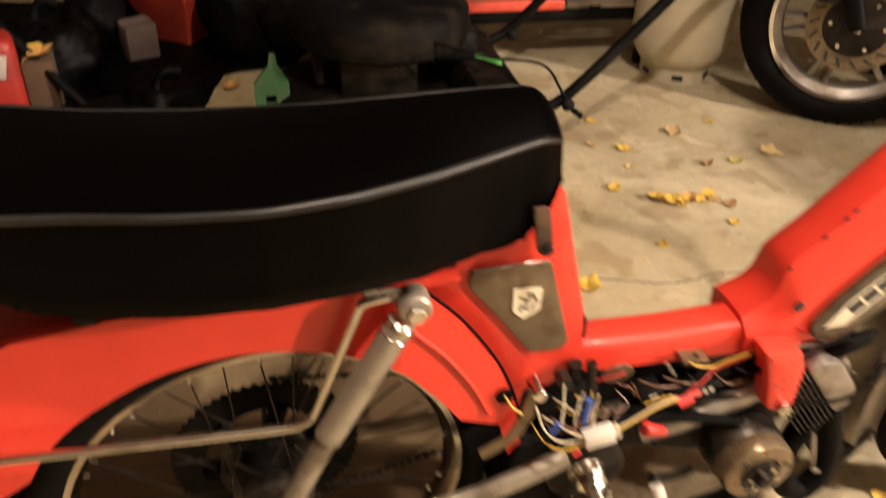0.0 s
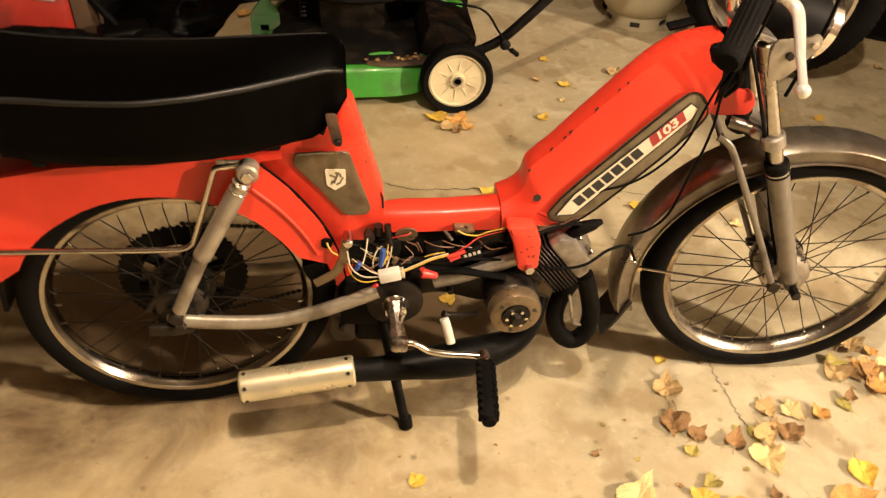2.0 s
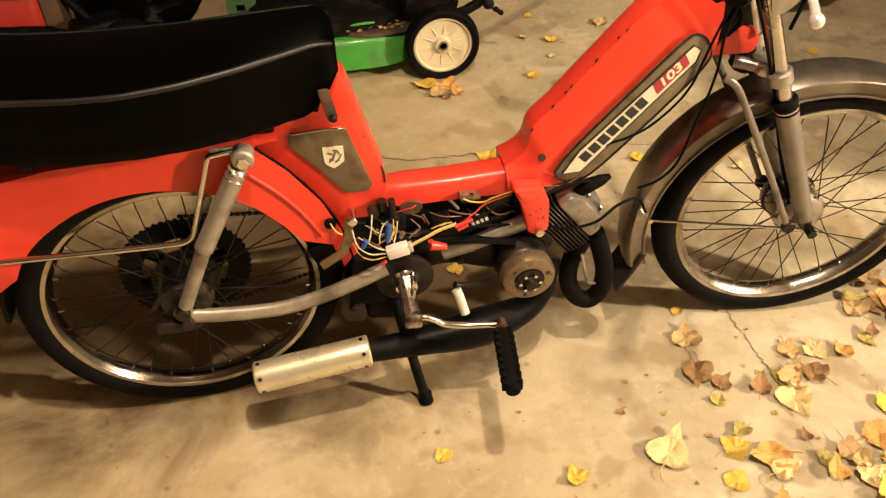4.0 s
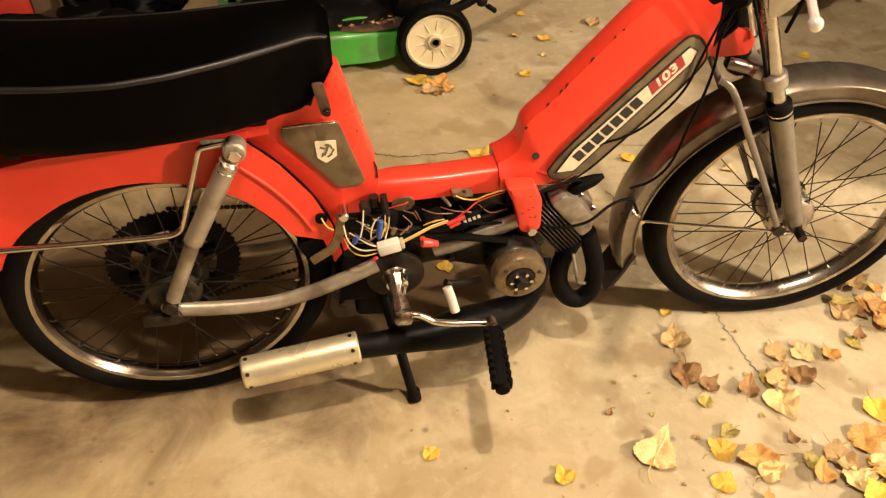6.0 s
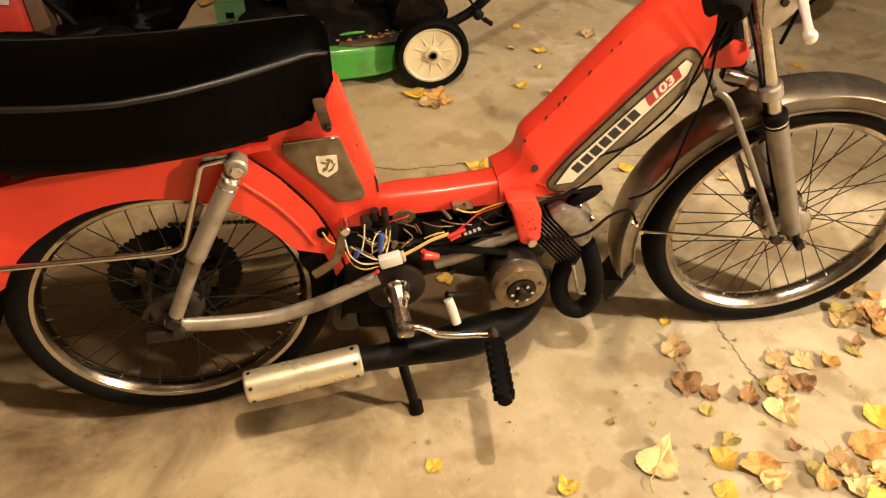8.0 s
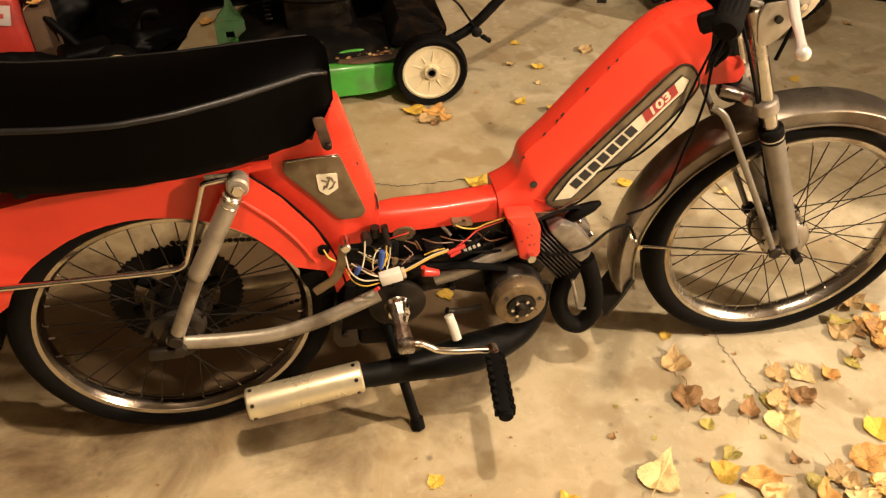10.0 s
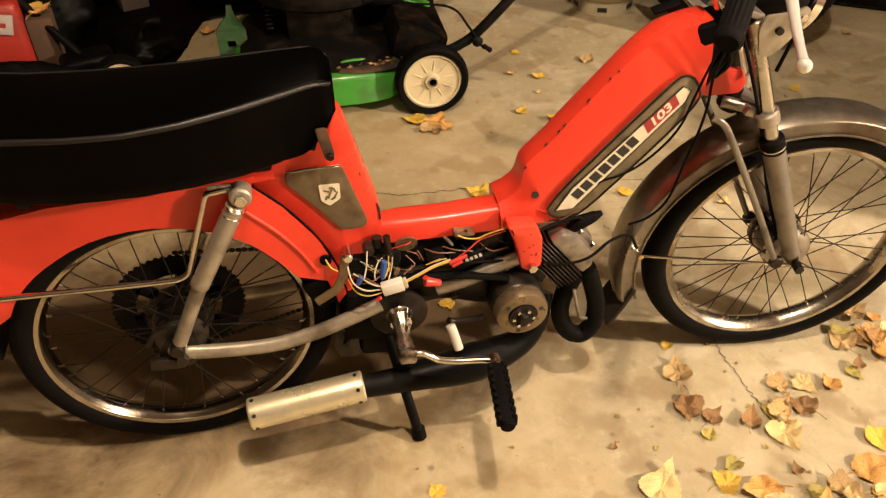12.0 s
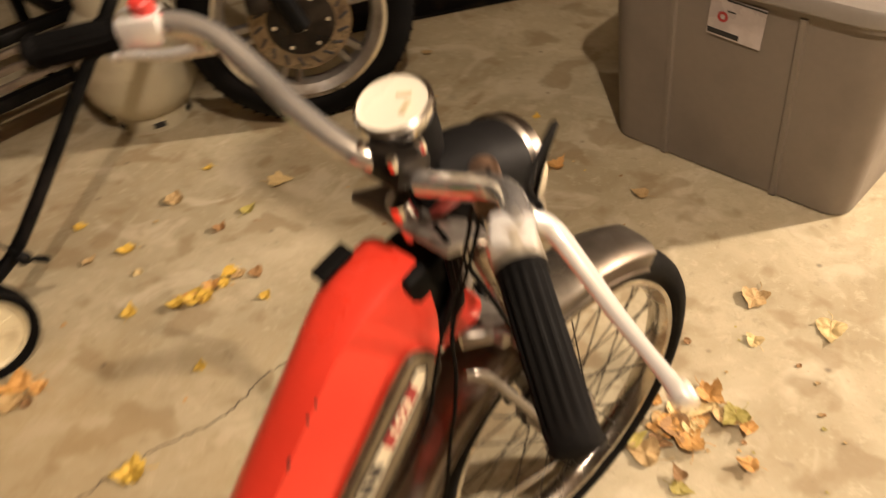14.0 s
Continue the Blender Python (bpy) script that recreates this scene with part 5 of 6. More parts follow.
    part("grease_cup", rod((0.345, -0.03, 0.402), (0.345, -0.03, 0.42), 0.008, seg=10), GREASY, root)
    part("brass_nipple", rod((0.368, -0.07, 0.372), (0.372, -0.07, 0.382), 0.0045, seg=8), DISC, root)


def exhaust(root):
    a, b = Vector((0.098, -0.130, 0.1515)), Vector((0.296, -0.116, 0.1645))
    can = part("silencer", rod(a, b, 0.0275, seg=36, bevel=0.003), MUFFLER, root, "brushed aluminium silencer can")
    d = (b - a).normalized()
    m = frame_of(a, b)
    for h in (0.010, (b - a).length - 0.012):
        for k in range(6):
            t = radians(60 * k + 20)
            part("rivet", rod(m @ Vector((0.0270 * math.cos(t), 0.0270 * math.sin(t), h)), m @ Vector((0.0290 * math.cos(t), 0.0290 * math.sin(t), h)), 0.0035, seg=8), GREASY, can)
    part("can_end", lathe([(0.0, -0.004), (0.012, -0.003), (0.0250, 0.001), (0.0273, 0.004)], m, 32), BLACK, can)
    part("expansion_pipe", tube([(0.288, -0.116, 0.163), (0.345, -0.106, 0.154), (0.400, -0.098, 0.150), (0.450, -0.092, 0.148), (0.500, -0.086, 0.150), (0.545, -0.078, 0.156), (0.590, -0.066, 0.166), (0.622, -0.050, 0.192), (0.640, -0.025, 0.240)], 0.02, 24, 5, radii=(0.0205, 0.0225, 0.027, 0.033, 0.036, 0.031, 0.024, 0.018, 0.015)), BLACK, root, "matt black expansion chamber pipe")
    # stand
    for s in (-1, 1):
        st = part("stand_leg", tube([(0.345, s * 0.03, 0.225), (0.36, s * 0.06, 0.15), (0.375, s * 0.10, 0.075), (0.386, s * 0.119, 0.018)], 0.0095, 12, flat=0.8), BLACK, root, "black centre stand leg")
        part("stand_foot", rod((0.386, s * 0.113, 0.026), (0.388, s * 0.124, 0.002), 0.0125, 0.0135, 16, 0.003), RUBBER, st)
    part("stand_brace", rod((0.352, -0.04, 0.19), (0.352, 0.04, 0.19), 0.008, seg=10), BLACK, root)


def crank(root):
    boss = Vector((0.363, -0.02, 0.285))
    pl = part("pedal_disc", lathe([(0.0, 0.0), (0.046, 0.0), (0.050, 0.005), (0.050, 0.012), (0.043, 0.016), (0.024, 0.018), (0.019, 0.022), (0.017, 0.036), (0.0, 0.038)], Matrix.Translation((0.371, -0.040, 0.262)) @ pose(0, 0, 0, 90), 36), GREASY, root, "greasy pedal drive disc")
    part("disc_boss", lathe([(0.024, 0.018), (0.021, 0.0235), (0.0185, 0.037), (0.010, 0.040), (0.0, 0.040)], Matrix.Translation((0.371, -0.040, 0.262)) @ pose(0, 0, 0, 90), 28), CHROME, pl)
    arm = part("crank_arm", tube([(0.366, -0.072, 0.282), (0.369, -0.095, 0.266), (0.371, -0.126, 0.249)], 0.0125, 8, 4, flat=0.9, radii=(0.017, 0.012, 0.0125, 0.0155)), WORN_CHROME, root, "worn chrome pedal crank")
    part("cotter", rod((0.380, -0.096, 0.280), (0.374, -0.106, 0.258), 0.0058, seg=10, bevel=0.001), CHROME, arm)
    part("crank_eye", cube((0.030, 0.034, 0.026), pose(0.372, -0.132, 0.246, -25, 6, 0), 0.006), WORN_CHROME, arm)
    part("pedal_rod", tube([(0.372, -0.136, 0.250), (0.394, -0.140, 0.252), (0.410, -0.141, 0.242), (0.425, -0.143, 0.232), (0.455, -0.146, 0.226), (0.49, -0.149, 0.224), (0.520, -0.152, 0.222)], 0.0056, 12), CHROME, arm)
    part("pedal_eye", rod((0.517, -0.143, 0.224), (0.518, -0.165, 0.222), 0.0095, seg=14, bevel=0.002), WORN_CHROME, arm)
    d0, d1 = Vector((0.518, -0.160, 0.220)), Vector((0.506, -0.288, 0.222))
    m = frame_of(d0, d1)
    pedal = part("pedal", cube((0.023, 0.018, (d1 - d0).length), m @ pose(0, 0, (d1 - d0).length / 2), 0.004), RUBBER, root, "black rubber moped pedal with ribbed sides")
    blocks = bmesh.new()
    for k in range(8):
        for s in (-1, 1):
            cube((0.008, 0.021, 0.009), m @ pose(s * 0.0125, 0, 0.009 + 0.0158 * k), 0.0015, 1, bm=blocks)
    part("pedal_ribs", blocks, RUBBER, pedal)
    part("pedal_end", rod(d1 - (d1 - d0).normalized() * 0.002, d1 + (d1 - d0).normalized() * 0.006, 0.012, seg=16, bevel=0.002), RUBBER, pedal)
    far = part("crank_arm", tube([(0.362, 0.085, 0.292), (0.355, 0.11, 0.315), (0.29, 0.12, 0.335), (0.22, 0.125, 0.345)], 0.008, 12), CHROME, root, "worn chrome pedal crank")
    part("pedal", cube((0.03, 0.09, 0.018), pose(0.215, 0.175, 0.345), 0.004), RUBBER, root, "black rubber moped pedal with ribbed sides")


moped()


# ---- lawn mower ----
def mower_wheel(center, parent, r=0.1, turned=0.0):
    m = Matrix.Translation(center) @ pose(0, 0, 0, 0, 0, turned) @ pose(0, 0, 0, 90)
    rim = 0.80 * r
    w = part("wheel", lathe([(rim * 0.10, -0.018), (rim * 0.25, -0.016), (rim * 0.55, -0.006), (rim * 0.92, -0.010), (rim, -0.016), (rim, 0.017), (rim * 0.93, 0.019), (rim * 0.88, 0.013), (rim * 0.45, 0.010), (rim * 0.27, 0.011), (rim * 0.24, 0.021), (rim * 0.18, 0.022), (rim * 0.165, 0.019)], m, 48), CREAM_PL, parent, "cream plastic wheel with ribs and black tyre")
    part("tyre", lathe([(rim, -0.022), (r * 0.93, -0.026), (r * 0.985, -0.020), (r, -0.010), (r, 0.010), (r * 0.985, 0.020), (r * 0.93, 0.026), (rim, 0.022), (rim - 0.001, 0.0)], m, 48, True), RUBBER, w)
    lugs = bmesh.new()
    for k in range(44):
        a = 2 * math.pi * k / 44
        for s in (-1, 1):
            cube((0.003, 0.008, 0.015), m @ pose(0, 0, 0, 0, 0, math.degrees(a) + 4 * s) @ pose(r - 0.0012, 0, s * 0.0115, 0, -s * 8, 0), bm=lugs)
    part("tread_ring", lugs, RUBBER, w)
    for k in range(10):
        a = 2 * math.pi * k / 10 + 0.2
        d = Vector((math.cos(a), math.sin(a), 0))
        part("wheel_rib", rod(m @ (d * rim * 0.38 + Vector((0, 0, 0.0105))), m @ (d * rim * 0.76 + Vector((0, 0, 0.0115))), 0.0032, 0.0016, 8), CREAM_PL, w)
    part("hub_ring", lathe([(rim * 0.165, 0.019), (rim * 0.17, 0.0235), (rim * 0.125, 0.0235), (rim * 0.12, 0.010)], m, 24), ALLOY, w)
    part("hub_bore", lathe([(0.0, 0.012), (rim * 0.125, 0.0125)], m, 20), GREASY, w)
    return w


def mower():
    root = thing("lawn_mower", (0.36, 1.35, 0), "green push lawn mower with cream wheels and folded black handle", "lawn mower")
    rows = []
    outline = []
    for k in range(40):
        a = 2 * math.pi * k / 40
        c, s = math.cos(a), math.sin(a)
        p = 0.45
        outline.append((0.305 + 0.255 * math.copysign(abs(c) ** p, c), 1.34 + 0.275 * math.copysign(abs(s) ** p, s)))
    cx, cy = 0.305, 1.34
    for grow, z in ((1.0, 0.040), (1.012, 0.042), (1.012, 0.05), (1.0, 0.055), (0.985, 0.112), (0.965, 0.124), (0.93, 0.130), (0.86, 0.131), (0.80, 0.150), (0.55, 0.165)):
        rows.append([(cx + (x - cx) * grow, cy + (y - cy) * grow, z) for x, y in outline])
    deck = part("deck", skin(rows), GREEN, root, "bright green steel deck, chipped and dusty")
    dirt = [[(cx + (x - cx) * g, cy + (y - cy) * g, z) for x, y in outline] for g, z in ((0.90, 0.1345), (0.80, 0.154), (0.5, 0.172))]
    part("deck_top", skin(dirt), DUSTY, deck, "dusty black deck top with grass clippings")
    for center in ((0.616, 1.05, 0.106), (0.616, 1.62, 0.106)):
        mower_wheel(center, root, 0.106)
    for center in ((0.20, 1.05, 0.09), (0.20, 1.63, 0.09)):
        mower_wheel(center, root, 0.088)
    part("rear_axle", rod((0.616, 1.07, 0.106), (0.616, 1.60, 0.106), 0.008), GREASY, root)
    part("front_axle", rod((0.20, 1.08, 0.09), (0.20, 1.60, 0.09), 0.008), GREASY, root)
    # wheel arm, guard, rear flap
    part("rear_housing", cube((0.16, 0.44, 0.10), pose(0.60, 1.36, 0.165, 0, 18, 0), 0.02), DIRT, root, "rear discharge housing caked with brown dirt")
    part("wheel_arm", cube((0.10, 0.012, 0.05), pose(0.61, 1.085, 0.145, 0, 20, 0), 0.006), BLACK, root)
    part("height_lever", tube([(0.60, 1.08, 0.12), (0.63, 1.085, 0.18), (0.66, 1.085, 0.215)], 0.005, 8), BLACK, root)
    part("green_flap", cube((0.10, 0.035, 0.026), pose(0.618, 1.36, 0.205, 0, 14, -8), 0.010, 3), GREEN, root)
    part("deck_ridge", tube([(0.345, 1.118, 0.140), (0.38, 1.121, 0.148), (0.42, 1.124, 0.148), (0.45, 1.13, 0.140)], 0.008, 10, 5, flat=0.6), GREEN, deck, "scuffed green ridge on the deck")
    part("dirt_bed", skin([[(0.44 + a * math.cos(2 * math.pi * k / 24), 1.12 + b * math.sin(2 * math.pi * k / 24), z + 0.003 * noise.noise(Vector((k * 0.9, z * 90, 0)))) for k in range(24)] for a, b, z in ((0.11, 0.045, 0.133), (0.09, 0.036, 0.139), (0.05, 0.02, 0.141))]), RUST, deck, "reddish-brown dirt caked on the deck")
    # engine with blower housing and fuel tank
    prof = [(0.0, 0.105), (0.06, 0.104), (0.14, 0.101), (0.206, 0.090), (0.226, 0.070), (0.231, 0.03), (0.228, 0.0), (0.214, -0.012), (0.12, -0.05)]
    eng = part("blower_housing", lathe(prof, pose(0.345, 1.40, 0.285), 44), DUSTY, root, "dark grey dusty engine cover")
    part("engine_block", cube((0.20, 0.22, 0.12), pose(0.32, 1.36, 0.22), 0.02), GREASY, root)
    for k in range(5):
        part("engine_fin", cube((0.02, 0.16, 0.005), pose(0.175, 1.36, 0.20 + 0.014 * k), 0.001, 1), GREASY, root)
    part("fuel_tank", cube((0.13, 0.26, 0.09), pose(0.52, 1.42, 0.27), 0.03, 3), PLASTIC, root)
    part("starter_grille", lathe([(0.0, 0.006), (0.05, 0.005), (0.075, 0.0)], pose(0.36, 1.40, 0.391), 32), BLACK, eng)
    # front plate with a square hole
    b = bmesh.new()
    for size, at in (((0.028, 0.012, 0.13), (0.026, 1.33, 0.12)), ((0.034, 0.012, 0.13), (0.083, 1.33, 0.12)), ((0.026, 0.012, 0.075), (0.053, 1.33, 0.0925)), ((0.026, 0.012, 0.032), (0.053, 1.33, 0.169))):
        cube(size, pose(*at), bm=b)
    plate([(0.012, 0.185), (0.100, 0.185), (0.088, 0.208), (0.074, 0.232), (0.070, 0.262), (0.055, 0.262), (0.050, 0.232), (0.028, 0.208)], 1.324, 1.336, 0.002, bm=b)
    cube((0.10, 0.25, 0.03), pose(0.10, 1.38, 0.065), 0.006, bm=b)
    fp = part("front_plate", b, GREEN_DULL, root, "dull green front bracket with a square hole")
    # black block added behind the square hole for the dark inside it
    part("hole_dark", cube((0.07, 0.03, 0.07), pose(0.055, 1.365, 0.14), 0.004), BLACK, fp)
    # handle
    for y in (1.10, 1.58):
        h = part("handle_bar", tube([(0.63, y, 0.15), (0.70, y, 0.175), (0.78, y, 0.23), (0.98, y, 0.44), (1.22, y, 0.70), (1.45, y, 0.95)], 0.0145, 12), BLACK, root, "black tubular mower handle")
        part("handle_plate", cube((0.09, 0.008, 0.05), pose(0.655, y - 0.012, 0.155, 0, -20, 0), 0.004), BLACK, h)
        part("handle_knob", lathe([(0.0, 0), (0.014, 0.002), (0.016, 0.012), (0.010, 0.018), (0.0, 0.02)], Matrix.Translation((0.757, y - 0.012, 0.195)) @ pose(0, 0, 0, 90), 18), PLASTIC, h)
    part("handle_cross", rod((1.45, 1.10, 0.95), (1.45, 1.58, 0.95), 0.0125), BLACK, root)
    part("stop_cable", tube([(0.40, 1.22, 0.33), (0.55, 1.13, 0.31), (0.68, 1.09, 0.30), (0.735, 1.085, 0.235), (0.775, 1.085, 0.172), (0.80, 1.088, 0.165)], 0.0035, 8), BLACK, root, "black stop cable")
    part("cable_end", rod((0.776, 1.085, 0.178), (0.80, 1.088, 0.156), 0.007, seg=10, bevel=0.002), BLACK, root)


mower()


# ---- gas bottle, motorcycle, tote ----
def gas_bottle():
    root = thing("propane_tank", (1.36, 1.68, 0), "cream painted steel propane tank on its foot ring", "propane tank")
    prof = [(0.0, 0.025), (0.07, 0.03), (0.12, 0.055), (0.148, 0.10), (0.155, 0.14), (0.155, 0.19), (0.156, 0.195), (0.155, 0.20), (0.155, 0.25), (0.145, 0.30), (0.11, 0.345), (0.06, 0.365), (0.0, 0.368)]
    body = part("tank_body", lathe(prof, pose(1.36, 1.68, 0), 48), TANK, root)
    ring = part("foot_ring", lathe([(0.104, 0.0), (0.110, 0.0), (0.108, 0.05), (0.102, 0.05)], pose(1.36, 1.68, 0), 44, True), TANK, root, "cream steel foot ring with slots")
    for k in range(6):
        a = radians(60 * k + 10)
        part("ring_slot", cube((0.004, 0.034, 0.016), pose(1.36, 1.68, 0) @ pose(0, 0, 0, 0, 0, math.degrees(a)) @ pose(0.1095, 0, 0.022), 0.001, 1), DARK_INK, ring)
    col = []
    for k in range(25):
        a = radians(40 + 280 * k / 24)
        col.append(a)
    bm = bmesh.new()
    rows = [[(1.36 + r * math.cos(a), 1.68 + r * math.sin(a), z) for a in col] for r, z in ((0.098, 0.35), (0.100, 0.44), (0.097, 0.445), (0.095, 0.44), (0.093, 0.35))]
    skin(rows, closed=False, caps=False, bm=bm)
    part("collar", bm, TANK, root)
    v = part("valve", rod((1.36, 1.68, 0.36), (1.36, 1.68, 0.42), 0.016, seg=16, bevel=0.002), ALLOY, root)
    part("valve_wheel", lathe([(0.0, 0.435), (0.026, 0.432), (0.028, 0.42), (0.0, 0.418)], pose(1.36, 1.68, 0), 20), PLASTIC, v)


gas_bottle()


def motorcycle():
    hub = Vector((1.655, 1.270, 0.306))
    root = thing("motorcycle", (1.66, 1.25, 0), "parked motorcycle with cast wheel, brake disc and black tyre", "motorcycle")
    m = Matrix.Translation(hub) @ pose(0, 0, 0, 0, 0, -33) @ pose(0, 0, 0, 90) @ Matrix.Diagonal((1.125, 1.125, 1.0, 1))
    sect = []
    for k in range(18):
        a = 2 * math.pi * k / 18
        sect.append((0.226 + 0.046 * math.cos(a), 0.045 * math.sin(a)))
    tyre = part("tyre", lathe(sect, m, 72, True), RUBBER, root, "wide black motorcycle tyre")
    groove = bmesh.new()
    for k in range(60):
        for s in (-1, 1):
            cube((0.003, 0.022, 0.008), m @ pose(0, 0, 0, 0, 0, 6 * k + 2 * s) @ pose(0.2615, 0, s * 0.022, 0, s * 25, s * 35), bm=groove)
    part("tread_bars", groove, RUBBER, tyre)
    rim = part("rim", lathe([(0.1897, -0.036), (0.1987, -0.040), (0.2023, -0.036), (0.1987, 0.0), (0.2023, 0.036), (0.1987, 0.040), (0.1897, 0.036), (0.1718, 0.024), (0.1665, 0.0), (0.1718, -0.024)], m, 60, True), CAST, root, "satin alloy wheel rim")
    part("rim_lip", lathe([(0.1915, 0.036), (0.2009, 0.0405), (0.2000, 0.044), (0.1906, 0.041)], m, 60, True), CHROME, rim)
    for k in range(6):
        a = 60 * k + 12
        for s in (-1, 1):
            part("wheel_spoke", cube((0.13, 0.017, 0.028), m @ pose(0, 0, 0, 0, 0, a + 7 * s) @ pose(0.105, 0, 0), 0.005), CAST, rim)
    part("hub_shell", lathe([(0.0000, -0.05), (0.0313, -0.048), (0.0403, -0.02), (0.0403, 0.02), (0.0340, 0.05), (0.0000, 0.054)], m, 32), CAST, rim)
    disc = part("brake_disc", lathe([(0.0788, 0.050), (0.1164, 0.050), (0.1164, 0.054), (0.0788, 0.054)], m, 60, True), DISC, root, "tan worn brake disc with slots")
    for k in range(18):
        part("disc_slot", cube((0.026, 0.007, 0.0016), m @ pose(0, 0, 0, 0, 0, 20 * k) @ pose(0.0975, 0, 0.0545, 0, 0, 35), 0.0005, 1), DARK_INK, disc)
    part("disc_carrier", lathe([(0.0000, 0.056), (0.0268, 0.055), (0.0448, 0.051), (0.0805, 0.049), (0.0805, 0.053), (0.0403, 0.058), (0.0000, 0.060)], m, 40), GREASY, disc)
    for k in range(6):
        part("disc_bolt", rod(m @ Vector((0.062 * math.cos(radians(60 * k)), 0.062 * math.sin(radians(60 * k)), 0.05)), m @ Vector((0.062 * math.cos(radians(60 * k)), 0.062 * math.sin(radians(60 * k)), 0.062)), 0.006, seg=8), CHROME, disc)
    part("axle_nut", rod(m @ Vector((0, 0, 0.05)), m @ Vector((0, 0, 0.085)), 0.014, seg=6, bevel=0.002), CHROME, root)
    for s in (-1, 1):
        low, top = m @ Vector((0.0, 0.0, s * 0.085)), m @ Vector((-0.26, 0.62, s * 0.085))
        leg = part("fork_leg", rod(low, low.lerp(top, 0.55), 0.026, seg=24, bevel=0.004), BLACK, root, "black motorcycle fork leg")
        part("fork_tube", rod(low.lerp(top, 0.5), top, 0.019, seg=20), CHROME, leg)
    cal = m @ Vector((-0.085, 0.075, 0.062))
    part("caliper", cube((0.06, 0.09, 0.05), Matrix.Translation(cal) @ pose(0, 0, 0, 0, 0, -30), 0.012), GREASY, root, "dark brake caliper")


motorcycle()


def tote():
    root = thing("storage_tote", (2.27, 0.26, 0), "grey plastic storage tote with a lid and paper label", "storage box")
    x0, x1, y0, y1 = 2.062, 2.47, -0.045, 0.560

    def ring(grow, z, r=0.05):
        pts = []
        for cx, cy, a0 in ((x1 - r, y1 - r, 0), (x0 + r, y1 - r, 90), (x0 + r, y0 + r, 180), (x1 - r, y0 + r, 270)):
            for k in range(7):
                a = radians(a0 + 15 * k)
                pts.append((cx + (r + grow) * math.cos(a), cy + (r + grow) * math.sin(a), z))
        return pts

    body = part("tote_body", skin([ring(-0.010, 0.0), ring(0.0, 0.004), ring(0.006, 0.06), ring(0.029, 0.455), ring(0.040, 0.457), ring(0.042, 0.475), ring(0.030, 0.477)]), TOTE, root)
    for y in (0.405, 0.118):
        rib = bmesh.new()
        rows = []
        for z in (0.004, 0.12, 0.25, 0.450):
            x = x0 - 0.0 - 0.028 * z / 0.437
            rows.append([(x + 0.002, y - 0.010, z), (x - 0.007, y - 0.006, z), (x - 0.007, y + 0.006, z), (x + 0.002, y + 0.010, z)])
        skin(rows, bm=rib)
        part("body_rib", rib, TOTE, body)
    part("tote_lid", skin([ring(0.046, 0.468, 0.06), ring(0.050, 0.472, 0.06), ring(0.050, 0.495, 0.06), ring(0.044, 0.503, 0.06), ring(0.020, 0.504, 0.06), ring(0.012, 0.497, 0.06), ring(-0.02, 0.497, 0.06)]), TOTE_LID, root, "lighter grey snap-on lid")
    lab = part("paper_sticker", cube((0.0012, 0.124, 0.092), pose(x0 - 0.0315, 0.256, 0.406, 4, -4.5, 0)), SLEEVE, root, "white paper label with red and black print")
    tilt = pose(x0 - 0.0315, 0.256, 0.406, 4, -4.5, 0)
    part("black_print", cube((0.0006, 0.072, 0.012), tilt @ pose(-0.0009, 0.024, -0.036)), DARK_INK, lab)
    part("black_print", cube((0.0006, 0.088, 0.004), tilt @ pose(-0.0009, -0.018, 0.042)), DARK_INK, lab)
    part("grey_print", cube((0.0006, 0.018, 0.003), tilt @ pose(-0.0009, 0.012, 0.018)), DARK_INK, lab)
    part("red_print", lathe([(0.006, 0.0), (0.012, 0.0), (0.012, 0.0006), (0.006, 0.0006)], tilt @ pose(-0.0009, 0.03, 0.002, 0, -90, 0), 24, True), RED_INK, lab, "faded red ring print")


tote()


def dark_floor_slab():
    """A thin dark slab on the floor beyond the motorcycle."""
    m = pose(2.62, 1.62, 0.007, 0, 0, -31.5)
    mat = part("dark_slab", cube((1.1, 0.70, 0.012), m, 0.004), DUSTY, None, "thin flat dark slab lying on the concrete")
    mat["category"] = "mat"


dark_floor_slab()


# ---- clutter behind the seat and the mower ----
def slat_rack():
    root = thing("slatted_cart", (0.95, 1.95, 0), "low black steel cart with red and weathered slats", "cart")
    for z in (0.17, 0.33):
        part("rail", cube((0.75, 0.03, 0.035), pose(0.93, 1.78, z, 0, 0, 0), 0.006), BLACK, root)
    for x in (0.58, 1.28):
        for y in (1.78, 2.2):
            part("cart_leg", cube((0.035, 0.035, 0.36), pose(x, y, 0.18), 0.005), BLACK, root)
    for y in (2.2,):
        for z in (0.17, 0.33):
            part("rail", cube((0.75, 0.03, 0.035), pose(0.93, y, z), 0.006), BLACK, root)
    for k in range(3):
        part("red_slat", cube((0.40, 0.022, 0.032), pose(0.79, 1.775, 0.208 + 0.042 * k), 0.006), RED_SLAT, root)
        part("grey_slat", cube((0.26, 0.02, 0.018), pose(1.13, 1.782, 0.208 + 0.042 * k), 0.004), GREY_SLAT, root)
    for x in (0.62, 1.26):
        part("cross_rail", cube((0.03, 0.42, 0.035), pose(x, 1.99, 0.33), 0.005), BLACK, root)


slat_rack()


